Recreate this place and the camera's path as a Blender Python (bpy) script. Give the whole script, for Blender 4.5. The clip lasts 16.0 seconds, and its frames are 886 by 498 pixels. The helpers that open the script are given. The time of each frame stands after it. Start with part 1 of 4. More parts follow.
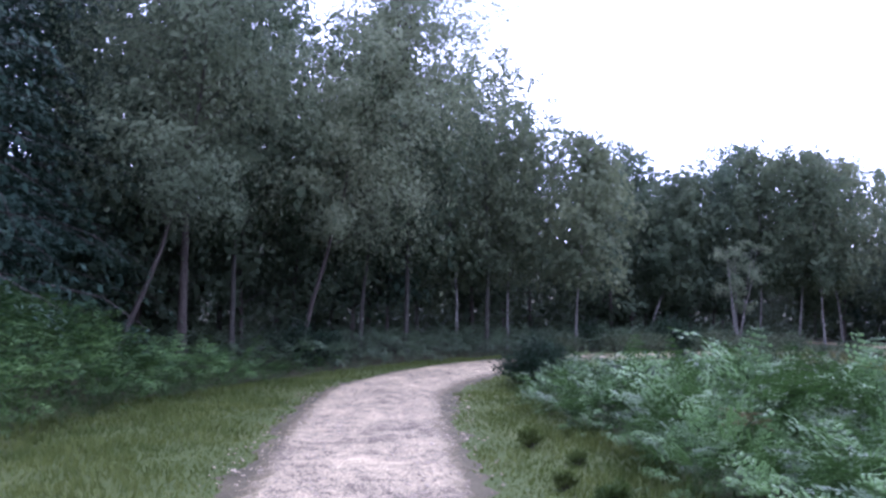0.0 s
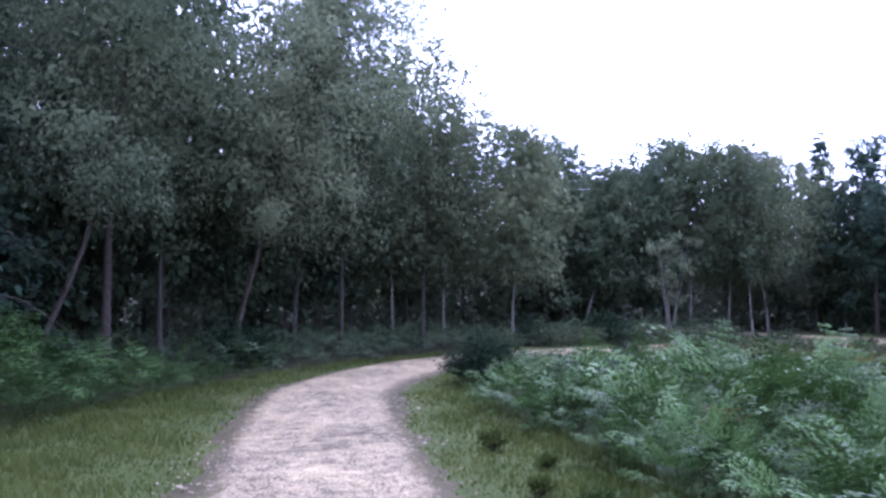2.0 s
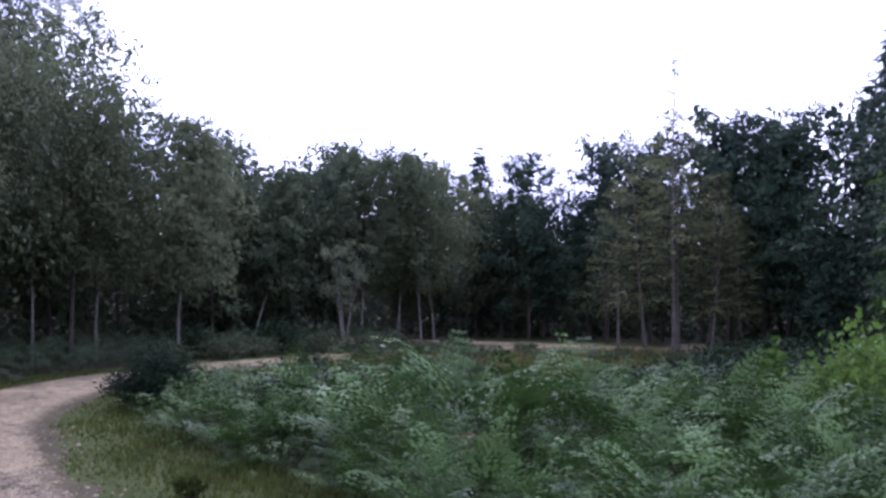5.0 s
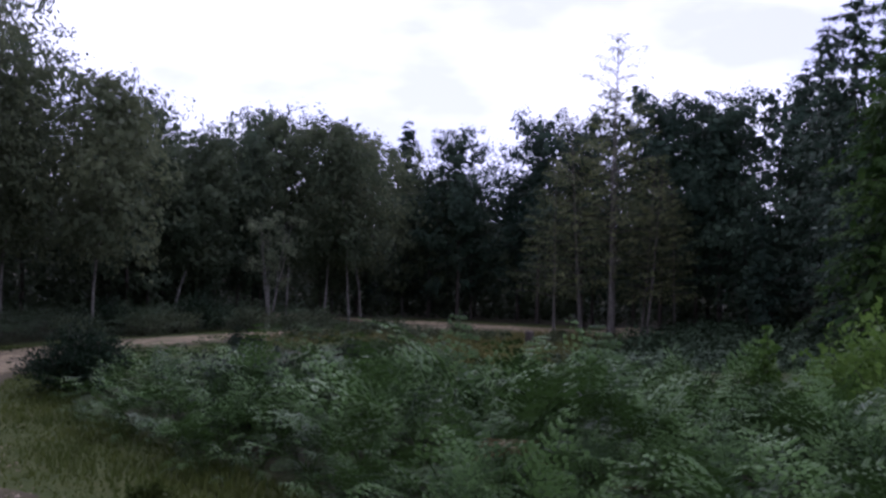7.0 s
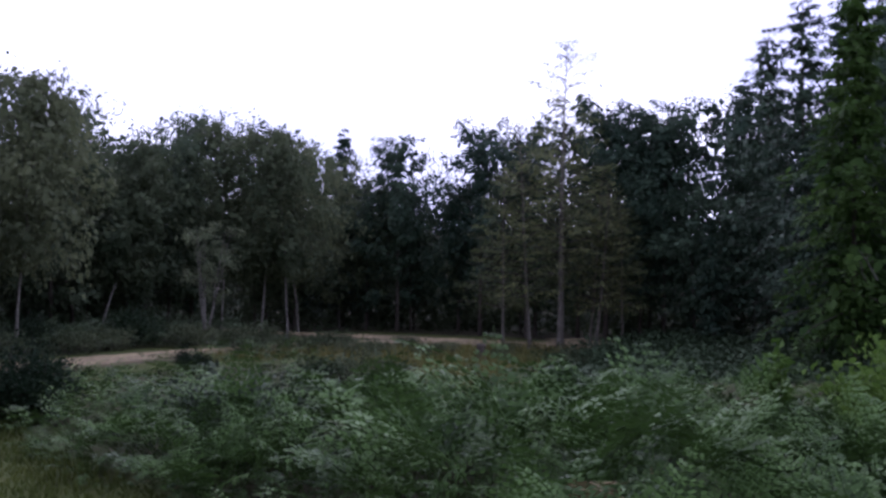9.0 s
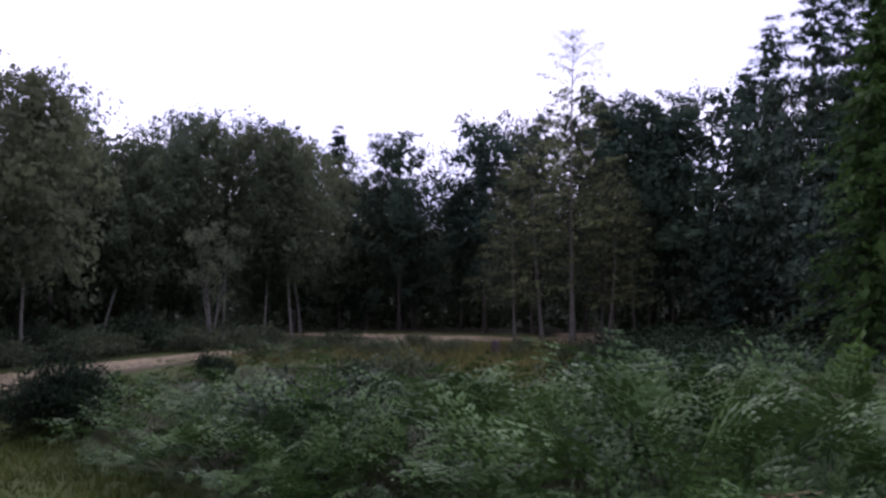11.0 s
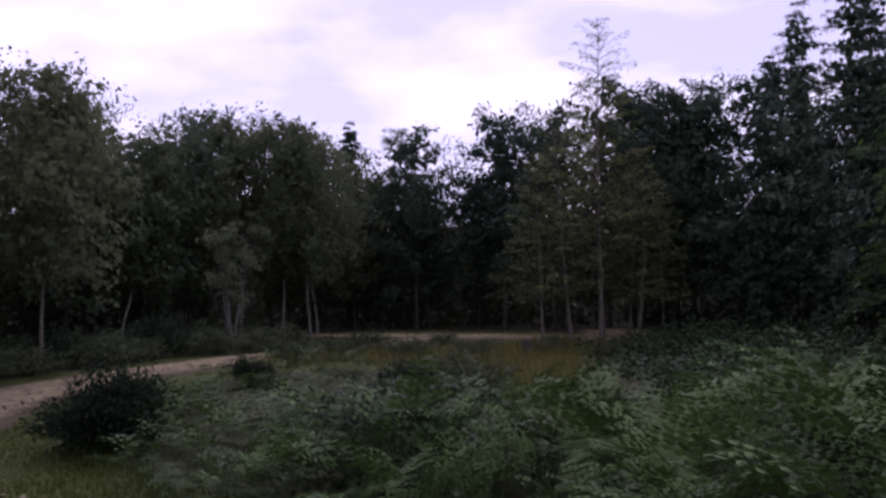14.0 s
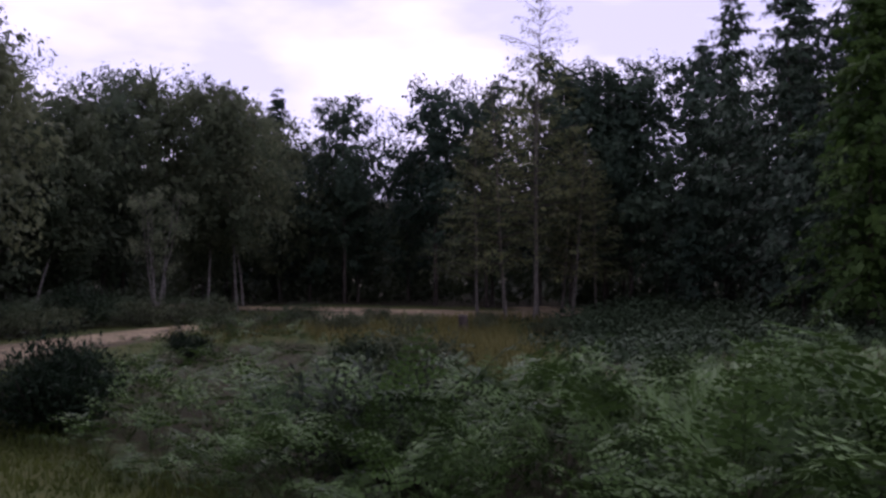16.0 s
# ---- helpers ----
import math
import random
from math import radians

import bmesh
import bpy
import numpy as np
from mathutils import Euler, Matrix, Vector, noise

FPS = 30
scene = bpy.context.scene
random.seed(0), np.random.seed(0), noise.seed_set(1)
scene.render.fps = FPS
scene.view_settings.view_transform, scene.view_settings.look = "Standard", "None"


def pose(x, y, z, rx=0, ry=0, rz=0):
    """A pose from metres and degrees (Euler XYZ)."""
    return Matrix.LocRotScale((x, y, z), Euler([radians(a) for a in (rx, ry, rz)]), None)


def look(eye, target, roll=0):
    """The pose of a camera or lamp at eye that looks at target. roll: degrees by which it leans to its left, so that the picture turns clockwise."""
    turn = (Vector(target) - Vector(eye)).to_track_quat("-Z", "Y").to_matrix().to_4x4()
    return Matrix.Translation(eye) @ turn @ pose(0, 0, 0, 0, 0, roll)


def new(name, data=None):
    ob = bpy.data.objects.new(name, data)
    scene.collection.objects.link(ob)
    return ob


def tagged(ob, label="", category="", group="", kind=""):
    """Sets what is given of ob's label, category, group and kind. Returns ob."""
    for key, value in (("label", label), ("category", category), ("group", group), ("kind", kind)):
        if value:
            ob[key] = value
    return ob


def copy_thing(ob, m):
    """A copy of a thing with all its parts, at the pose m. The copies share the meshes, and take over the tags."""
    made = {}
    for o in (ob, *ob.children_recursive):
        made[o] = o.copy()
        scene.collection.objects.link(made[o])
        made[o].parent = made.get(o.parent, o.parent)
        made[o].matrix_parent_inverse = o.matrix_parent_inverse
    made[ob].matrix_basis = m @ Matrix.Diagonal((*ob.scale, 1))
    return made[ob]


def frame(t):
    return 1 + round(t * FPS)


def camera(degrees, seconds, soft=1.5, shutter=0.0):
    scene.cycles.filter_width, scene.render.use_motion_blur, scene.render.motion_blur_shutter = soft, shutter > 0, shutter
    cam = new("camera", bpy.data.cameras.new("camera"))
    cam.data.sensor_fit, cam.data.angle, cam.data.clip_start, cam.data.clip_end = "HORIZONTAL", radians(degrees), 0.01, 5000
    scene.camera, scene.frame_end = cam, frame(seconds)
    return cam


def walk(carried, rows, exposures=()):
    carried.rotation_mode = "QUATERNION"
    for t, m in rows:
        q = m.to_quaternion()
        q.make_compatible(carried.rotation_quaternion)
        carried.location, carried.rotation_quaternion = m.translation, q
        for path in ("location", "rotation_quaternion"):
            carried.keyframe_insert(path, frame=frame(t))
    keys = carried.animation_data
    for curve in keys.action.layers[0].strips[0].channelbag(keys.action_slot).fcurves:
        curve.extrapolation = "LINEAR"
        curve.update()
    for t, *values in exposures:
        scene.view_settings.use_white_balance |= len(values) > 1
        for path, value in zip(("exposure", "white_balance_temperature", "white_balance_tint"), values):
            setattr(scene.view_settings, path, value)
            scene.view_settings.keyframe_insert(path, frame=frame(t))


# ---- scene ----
cam = camera(52.51, 16.0, soft=2.8)
PATH = [
    (0.0, pose(0.000, 0.000, 1.618, 92.93, -0.97, -0.00)),
    (0.5, pose(-0.124, 0.067, 1.586, 95.02, 0.55, -2.42)),
    (1.0, pose(-0.224, 0.180, 1.589, 93.74, -0.05, -2.55)),
    (1.5, pose(-0.287, 0.346, 1.622, 92.56, -1.29, -3.59)),
    (2.0, pose(-0.336, 0.547, 1.607, 92.77, -0.13, -4.89)),
    (2.5, pose(-0.426, 0.804, 1.619, 90.29, 1.10, -12.37)),
    (3.0, pose(-0.486, 1.041, 1.599, 94.56, -1.03, -10.98)),
    (3.5, pose(-0.538, 1.311, 1.595, 94.04, -1.29, -16.21)),
    (4.0, pose(-0.549, 1.587, 1.580, 94.82, -0.66, -18.86)),
    (4.5, pose(-0.515, 1.887, 1.582, 92.49, 0.16, -21.31)),
    (4.7, pose(-0.508, 2.012, 1.594, 93.42, -0.36, -24.80)),
    (6.8, pose(-0.646, 3.366, 1.621, 91.68, -0.15, -30.64)),
    (7.0, pose(-0.662, 3.486, 1.613, 91.94, -1.34, -32.47)),
    (7.5, pose(-0.715, 3.791, 1.620, 89.25, -0.28, -33.98)),
    (8.0, pose(-0.747, 4.067, 1.605, 89.30, -1.41, -33.24)),
    (8.5, pose(-0.811, 4.365, 1.596, 90.50, 0.31, -38.55)),
    (9.0, pose(-0.875, 4.637, 1.621, 92.73, -0.91, -37.60)),
    (9.5, pose(-0.971, 4.915, 1.572, 91.33, -1.26, -37.36)),
    (10.0, pose(-1.074, 5.197, 1.607, 91.23, -1.17, -38.36)),
    (10.2, pose(-1.112, 5.301, 1.576, 92.51, -0.95, -37.37)),
    (12.3, pose(-1.384, 6.040, 1.628, 92.44, 1.39, -43.25)),
    (12.5, pose(-1.396, 6.130, 1.583, 94.83, 0.15, -42.22)),
    (13.0, pose(-1.409, 6.355, 1.615, 93.85, 0.12, -42.20)),
    (13.5, pose(-1.458, 6.559, 1.609, 92.10, 1.56, -41.44)),
    (14.0, pose(-1.477, 6.715, 1.608, 92.42, 1.31, -39.20)),
    (14.5, pose(-1.512, 6.897, 1.594, 92.49, -0.35, -42.28)),
    (15.0, pose(-1.525, 7.056, 1.581, 94.70, -1.58, -40.93)),
    (15.5, pose(-1.569, 7.244, 1.563, 92.58, -0.44, -41.89)),
    (16.0, pose(-1.619, 7.446, 1.596, 90.78, 0.02, -44.67)),
]
walk(cam, PATH, exposures=[
    (0.0, 1.72, 4850, 34), (4.0, 1.47, 4850, 33), (4.7, 1.15, 5100, 34), (6.8, 0.1, 5400, 31), (8.0, 0.0, 5400, 31), (9.0, 0.28, 5400, 31), (10.2, 0.25, 5500, 31),
    (12.5, -0.05, 5850, 38), (13.3, -0.3, 5850, 40), (14.5, -0.15, 5850, 39), (16.0, -0.15, 5850, 39)])

# world, sun and exposure
world = bpy.data.worlds.new("overcast_sky")
scene.world = world
world.use_nodes = True
wn, wl = world.node_tree.nodes, world.node_tree.links
wn.clear()
sky = wn.new("ShaderNodeTexSky")
sky.sky_type = "NISHITA"
sky.sun_disc = False
sky.sun_elevation, sky.sun_rotation = radians(48), radians(25)
skyb = wn.new("ShaderNodeVectorMath")
skyb.operation = "SCALE"
skyb.inputs["Scale"].default_value = 0.13
wl.new(sky.outputs["Color"], skyb.inputs[0])
wtc = wn.new("ShaderNodeTexCoord")
wmap = wn.new("ShaderNodeMapping")
wmap.inputs["Scale"].default_value = (1.2, 1.2, 3.0)
wl.new(wtc.outputs["Generated"], wmap.inputs["Vector"])
wnoise = wn.new("ShaderNodeTexNoise")
wnoise.inputs["Scale"].default_value = 2.3
wnoise.inputs["Detail"].default_value = 5.0
wnoise.inputs["Roughness"].default_value = 0.5
wl.new(wmap.outputs["Vector"], wnoise.inputs["Vector"])
wramp = wn.new("ShaderNodeValToRGB")
wramp.color_ramp.elements[0].position, wramp.color_ramp.elements[0].color = 0.38, (0.60, 0.59, 0.71, 1)
wramp.color_ramp.elements[1].position, wramp.color_ramp.elements[1].color = 0.56, (1.0, 0.97, 1.0, 1)
wl.new(wnoise.outputs["Fac"], wramp.inputs["Fac"])
wcl = wn.new("ShaderNodeVectorMath")
wcl.operation = "SCALE"
wcl.inputs["Scale"].default_value = 1.15
wl.new(wramp.outputs["Color"], wcl.inputs[0])
wmix = wn.new("ShaderNodeMix")
wmix.data_type = "RGBA"
wmix.inputs["Factor"].default_value = 0.86
wl.new(skyb.outputs["Vector"], wmix.inputs["A"])
wl.new(wcl.outputs["Vector"], wmix.inputs["B"])
wbg = wn.new("ShaderNodeBackground")
wl.new(wmix.outputs["Result"], wbg.inputs["Color"])
wbg.inputs["Strength"].default_value = 1.3
wout = wn.new("ShaderNodeOutputWorld")
wl.new(wbg.outputs["Background"], wout.inputs["Surface"])

sun = new("sun", bpy.data.lights.new("sun", "SUN"))
sun.data.energy, sun.data.angle, sun.data.color = 1.2, radians(25), (1.0, 0.96, 0.9)
sun.matrix_world = look((20, 40, 52), (0, 0, 0))


# ---- materials ----
def material(name):
    m = bpy.data.materials.new(name)
    m.use_nodes = True
    n, l = m.node_tree.nodes, m.node_tree.links
    return m, n, l, n["Principled BSDF"], n["Material Output"]


def ramp(n, stops):
    r = n.new("ShaderNodeValToRGB")
    e = r.color_ramp.elements
    while len(e) < len(stops):
        e.new(0.5)
    for k, (p, c) in zip(e, stops):
        k.position, k.color = p, (*c, 1)
    return r


def noise_tex(n, l, scale, detail=4.0, rough=0.6, coord="Object"):
    tc = n.new("ShaderNodeTexCoord")
    t = n.new("ShaderNodeTexNoise")
    t.inputs["Scale"].default_value, t.inputs["Detail"].default_value, t.inputs["Roughness"].default_value = scale, detail, rough
    l.new(tc.outputs[coord], t.inputs["Vector"])
    return t


def leaf_material(name, dark, light, rough=0.55, through_share=0.3, patch=0.8, gloss=0.08, single=0.18, plant=0.4):
    """Foliage: each leaf its own tone, each plant its own cast, patches of tone, light through the blade."""
    m, n, l, p, out = material(name)
    geo, info = n.new("ShaderNodeNewGeometry"), n.new("ShaderNodeObjectInfo")
    nt = noise_tex(n, l, patch, 3.0)
    a = n.new("ShaderNodeMath")
    a.operation = "MULTIPLY_ADD"
    l.new(geo.outputs["Random Per Island"], a.inputs[0])
    a.inputs[1].default_value = single
    l.new(nt.outputs["Fac"], a.inputs[2])
    b = n.new("ShaderNodeMath")
    b.operation = "MULTIPLY_ADD"
    l.new(info.outputs["Random"], b.inputs[0])
    b.inputs[1].default_value = plant
    l.new(a.outputs[0], b.inputs[2])
    mid = tuple((x + y) / 2 for x, y in zip(dark, light))
    r = ramp(n, [(0.45, dark), (0.78, mid), (1.0, light)])
    l.new(b.outputs[0], r.inputs["Fac"])
    l.new(r.outputs["Color"], p.inputs["Base Color"])
    p.inputs["Roughness"].default_value = rough
    p.inputs["Specular IOR Level"].default_value = gloss
    tr = n.new("ShaderNodeBsdfTranslucent")
    l.new(r.outputs["Color"], tr.inputs["Color"])
    mx = n.new("ShaderNodeMixShader")
    mx.inputs["Fac"].default_value = through_share
    l.new(p.outputs["BSDF"], mx.inputs[1])
    l.new(tr.outputs["BSDF"], mx.inputs[2])
    l.new(mx.outputs["Shader"], out.inputs["Surface"])
    return m


def rough_material(name, stops, scale, detail=6.0, rough=0.9, bump=0.3, fine=40.0, coord="Object", stretch=None):
    m, n, l, p, out = material(name)
    a = noise_tex(n, l, scale, detail, 0.6, coord)
    b = noise_tex(n, l, fine, 4.0, 0.7, coord)
    if stretch:
        mp = n.new("ShaderNodeMapping")
        mp.inputs["Scale"].default_value = stretch
        tc = n.new("ShaderNodeTexCoord")
        l.new(tc.outputs[coord], mp.inputs["Vector"])
        l.new(mp.outputs["Vector"], a.inputs["Vector"])
    mx = n.new("ShaderNodeMath")
    mx.operation = "MULTIPLY_ADD"
    l.new(b.outputs["Fac"], mx.inputs[0])
    mx.inputs[1].default_value = 0.5
    sub = n.new("ShaderNodeMath")
    sub.operation = "SUBTRACT"
    l.new(a.outputs["Fac"], sub.inputs[0])
    sub.inputs[1].default_value = 0.25
    l.new(sub.outputs[0], mx.inputs[2])
    r = ramp(n, stops)
    l.new(mx.outputs[0], r.inputs["Fac"])
    l.new(r.outputs["Color"], p.inputs["Base Color"])
    bp = n.new("ShaderNodeBump")
    bp.inputs["Strength"].default_value, bp.inputs["Distance"].default_value = bump, 0.03
    l.new(mx.outputs[0], bp.inputs["Height"])
    l.new(bp.outputs["Normal"], p.inputs["Normal"])
    p.inputs["Roughness"].default_value = rough
    p.inputs["Specular IOR Level"].default_value = 0.2
    return m


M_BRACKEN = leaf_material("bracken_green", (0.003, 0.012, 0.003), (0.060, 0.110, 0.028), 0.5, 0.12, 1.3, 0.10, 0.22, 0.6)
# brightened copy of the bracken green: light put into colour under the far trees
M_BRACKEN_LIT = leaf_material("bracken_lit_green", (0.034, 0.058, 0.032), (0.120, 0.160, 0.090), 0.5, 0.25, 1.3, 0.12, 0.3, 0.2)
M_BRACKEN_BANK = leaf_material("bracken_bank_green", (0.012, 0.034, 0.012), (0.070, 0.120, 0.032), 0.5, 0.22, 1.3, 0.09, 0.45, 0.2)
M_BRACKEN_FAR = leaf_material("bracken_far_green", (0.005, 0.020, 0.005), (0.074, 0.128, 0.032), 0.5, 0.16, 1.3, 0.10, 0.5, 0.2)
M_RUST = leaf_material("bracken_rust", (0.11, 0.085, 0.044), (0.22, 0.17, 0.095), 0.7, 0.2, 1.0)
M_BIRCH_LEAF = leaf_material("birch_leaf", (0.044, 0.064, 0.034), (0.132, 0.152, 0.078), 0.6, 0.42, 0.5, 0.08, 0.10)
# lighter copy of birch_leaf, with a veil of haze put into its colour
M_BIRCH_VEILED = leaf_material("birch_veiled_leaf", (0.085, 0.112, 0.064), (0.195, 0.220, 0.125), 0.6, 0.42, 0.5, 0.08, 0.10)
M_OAK_LEAF = leaf_material("oak_leaf", (0.032, 0.052, 0.032), (0.096, 0.120, 0.064), 0.6, 0.42, 0.4, 0.08, 0.10)
M_CONIFER = leaf_material("conifer_needle", (0.014, 0.030, 0.020), (0.042, 0.066, 0.038), 0.6, 0.1, 0.6, 0.08, 0.10)
M_LARCH = leaf_material("larch_needle", (0.052, 0.070, 0.028), (0.140, 0.158, 0.066), 0.6, 0.42, 0.6)
M_HEMLOCK = leaf_material("hemlock_needle", (0.022, 0.050, 0.012), (0.076, 0.132, 0.026), 0.6, 0.42, 0.6)
M_SHRUB = leaf_material("shrub_leaf", (0.036, 0.078, 0.014), (0.100, 0.165, 0.032), 0.5, 0.35, 1.2)
M_HEATHER = leaf_material("heather_sprig", (0.028, 0.044, 0.022), (0.098, 0.116, 0.062), 0.7, 0.15, 1.0)
M_HEATH = leaf_material("heath_sprig", (0.022, 0.034, 0.022), (0.095, 0.110, 0.078), 0.6, 0.15, 1.6)
M_GORSE = leaf_material("gorse_sprig", (0.010, 0.020, 0.011), (0.031, 0.051, 0.024), 0.65, 0.12, 1.5)
# dark leaf of the filling that imitates shade inside the wood
M_SHADE_FILL = leaf_material("shade_fill_leaf", (0.014, 0.024, 0.014), (0.050, 0.064, 0.034), 0.6, 0.3, 0.5)
M_GRASS = leaf_material("grass_blade", (0.028, 0.048, 0.010), (0.086, 0.104, 0.026), 0.6, 0.3, 0.9)
M_DRYGRASS = leaf_material("dry_grass_blade", (0.070, 0.074, 0.022), (0.165, 0.150, 0.055), 0.7, 0.3, 0.9)
M_BARK = rough_material("dark_bark", [(0.25, (0.02, 0.017, 0.014)), (0.75, (0.085, 0.072, 0.06))], 6.0, 6.0, 0.95, 0.6, 30.0, stretch=(6, 6, 1.2))
M_BIRCH_BARK = rough_material("birch_bark", [(0.30, (0.04, 0.038, 0.032)), (0.45, (0.11, 0.104, 0.09)), (0.8, (0.24, 0.23, 0.205))], 4.0, 6.0, 0.8, 0.4, 18.0, stretch=(2, 2, 5))
M_GREY_BARK = rough_material("grey_bark", [(0.3, (0.018, 0.017, 0.013)), (0.8, (0.085, 0.080, 0.066))], 5.0, 6.0, 0.9, 0.5, 24.0, stretch=(5, 5, 1.5))


M_LARCH_BARK = rough_material("larch_bark", [(0.3, (0.045, 0.041, 0.034)), (0.8, (0.18, 0.166, 0.142))], 5.0, 6.0, 0.9, 0.5, 24.0, stretch=(5, 5, 1.5))


def gravel_material():
    """Pale trodden gravel, stone by stone, that gives way to dark dirt at the track's ragged edge."""
    m, n, l, p, out = material("pale_gravel")
    big, mid, fine = noise_tex(n, l, 0.8, 5.0), noise_tex(n, l, 5.0, 6.0, 0.65), noise_tex(n, l, 34.0, 3.0, 0.7)
    tc = n.new("ShaderNodeTexCoord")
    vor = n.new("ShaderNodeTexVoronoi")
    vor.inputs["Scale"].default_value = 42.0
    l.new(tc.outputs["Object"], vor.inputs["Vector"])
    def math_node(op, a, b):
        k = n.new("ShaderNodeMath")
        k.operation = op
        for q, v in enumerate((a, b)):
            if isinstance(v, float):
                k.inputs[q].default_value = v
            else:
                l.new(v, k.inputs[q])
        return k.outputs[0]
    tone = math_node("ADD", math_node("MULTIPLY", big.outputs["Fac"], 0.35), math_node("MULTIPLY", mid.outputs["Fac"], 0.45))
    tone = math_node("ADD", tone, math_node("MULTIPLY", fine.outputs["Fac"], 0.45))
    tone = math_node("SUBTRACT", tone, math_node("MULTIPLY", vor.outputs["Distance"], 0.30))
    stone = ramp(n, [(0.33, (0.045, 0.037, 0.026)), (0.45, (0.165, 0.132, 0.082)), (0.57, (0.31, 0.249, 0.145)), (0.72, (0.46, 0.376, 0.228))])
    l.new(tone, stone.inputs["Fac"])
    dirt = ramp(n, [(0.3, (0.028, 0.024, 0.011)), (0.7, (0.085, 0.070, 0.036))])
    l.new(mid.outputs["Fac"], dirt.inputs["Fac"])
    at = n.new("ShaderNodeAttribute")
    at.attribute_name = "edge"
    ragged = math_node("ADD", at.outputs["Fac"], math_node("MULTIPLY", mid.outputs["Fac"], 0.95))
    ragged = math_node("ADD", ragged, math_node("MULTIPLY", fine.outputs["Fac"], 0.35))
    share = ramp(n, [(0.0, (0, 0, 0)), (1.0, (1, 1, 1))])
    lo = math_node("MULTIPLY", math_node("SUBTRACT", ragged, 1.40), 7.0)
    l.new(lo, share.inputs["Fac"])
    mx = n.new("ShaderNodeMix")
    mx.data_type = "RGBA"
    l.new(share.outputs["Color"], mx.inputs["Factor"])
    l.new(stone.outputs["Color"], mx.inputs["A"])
    l.new(dirt.outputs["Color"], mx.inputs["B"])
    l.new(mx.outputs["Result"], p.inputs["Base Color"])
    bp = n.new("ShaderNodeBump")
    bp.inputs["Strength"].default_value, bp.inputs["Distance"].default_value = 1.0, 0.03
    l.new(tone, bp.inputs["Height"])
    l.new(bp.outputs["Normal"], p.inputs["Normal"])
    p.inputs["Roughness"].default_value = 0.95
    p.inputs["Specular IOR Level"].default_value = 0.15
    return m


M_GRAVEL = gravel_material()
M_DIRT = rough_material("path_edge_dirt", [(0.25, (0.028, 0.024, 0.011)), (0.75, (0.078, 0.064, 0.032))], 2.0, 8.0, 0.95, 0.7, 30.0)
M_PEBBLE = rough_material("pebble_stone", [(0.2, (0.10, 0.081, 0.052)), (0.8, (0.31, 0.255, 0.175))], 5.0, 3.0, 0.85, 0.2, 60.0, "Generated")


def ground_material():
    """Short turf with worn soil; leaf litter where the wood and the bracken stand, its dark colour also painted as
    shade by the spruces.
    """
    m, n, l, p, out = material("turf_litter_and_shade")
    a, b, c = noise_tex(n, l, 0.55, 6.0), noise_tex(n, l, 9.0, 6.0, 0.7), noise_tex(n, l, 60.0, 3.0, 0.7)
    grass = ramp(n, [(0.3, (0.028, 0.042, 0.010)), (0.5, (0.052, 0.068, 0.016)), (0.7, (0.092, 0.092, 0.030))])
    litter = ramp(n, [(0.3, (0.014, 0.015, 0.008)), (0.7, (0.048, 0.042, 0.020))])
    # real litter, plus the shade painted at the spruces' foot
    at = n.new("ShaderNodeAttribute")
    at.attribute_name = "litter"
    s = n.new("ShaderNodeMath")
    s.operation = "MULTIPLY_ADD"
    l.new(b.outputs["Fac"], s.inputs[0])
    s.inputs[1].default_value = 0.55
    t = n.new("ShaderNodeMath")
    t.operation = "MULTIPLY"
    l.new(a.outputs["Fac"], t.inputs[0])
    t.inputs[1].default_value = 0.45
    l.new(t.outputs[0], s.inputs[2])
    l.new(s.outputs[0], grass.inputs["Fac"])
    l.new(b.outputs["Fac"], litter.inputs["Fac"])
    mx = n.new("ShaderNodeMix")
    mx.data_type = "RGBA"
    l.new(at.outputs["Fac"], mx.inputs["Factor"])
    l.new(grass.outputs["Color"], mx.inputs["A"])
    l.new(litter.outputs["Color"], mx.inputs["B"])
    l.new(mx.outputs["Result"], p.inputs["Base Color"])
    bp = n.new("ShaderNodeBump")
    bp.inputs["Strength"].default_value, bp.inputs["Distance"].default_value = 0.8, 0.04
    add = n.new("ShaderNodeMath")
    add.operation = "ADD"
    l.new(b.outputs["Fac"], add.inputs[0])
    l.new(c.outputs["Fac"], add.inputs[1])
    l.new(add.outputs[0], bp.inputs["Height"])
    l.new(bp.outputs["Normal"], p.inputs["Normal"])
    p.inputs["Roughness"].default_value = 0.95
    p.inputs["Specular IOR Level"].default_value = 0.15
    return m


M_GROUND = ground_material()


# ---- mesh helpers ----
def quad_mesh(name, V, F, mat, smooth=False):
    """A mesh from arrays of corners (n x 3) and quads (m x 4)."""
    V, F = np.asarray(V, dtype=np.float32), np.asarray(F, dtype=np.int32)
    me = bpy.data.meshes.new(name)
    me.vertices.add(len(V))
    me.vertices.foreach_set("co", V.ravel())
    me.loops.add(F.size)
    me.loops.foreach_set("vertex_index", F.ravel())
    me.polygons.add(len(F))
    me.polygons.foreach_set("loop_start", np.arange(0, F.size, 4, dtype=np.int32))
    if smooth:
        me.polygons.foreach_set("use_smooth", np.ones(len(F), dtype=bool))
    me.materials.append(mat)
    me.update(calc_edges=True)
    return me


def under(ob, parent, label=""):
    ob.parent = parent
    if label:
        ob["label"] = label
    return ob


def joined(pieces):
    """Several (V, F) as one."""
    V, F, k = [], [], 0
    for v, f in pieces:
        V.append(v)
        F.append(f + k)
        k += len(v)
    return np.concatenate(V), np.concatenate(F)


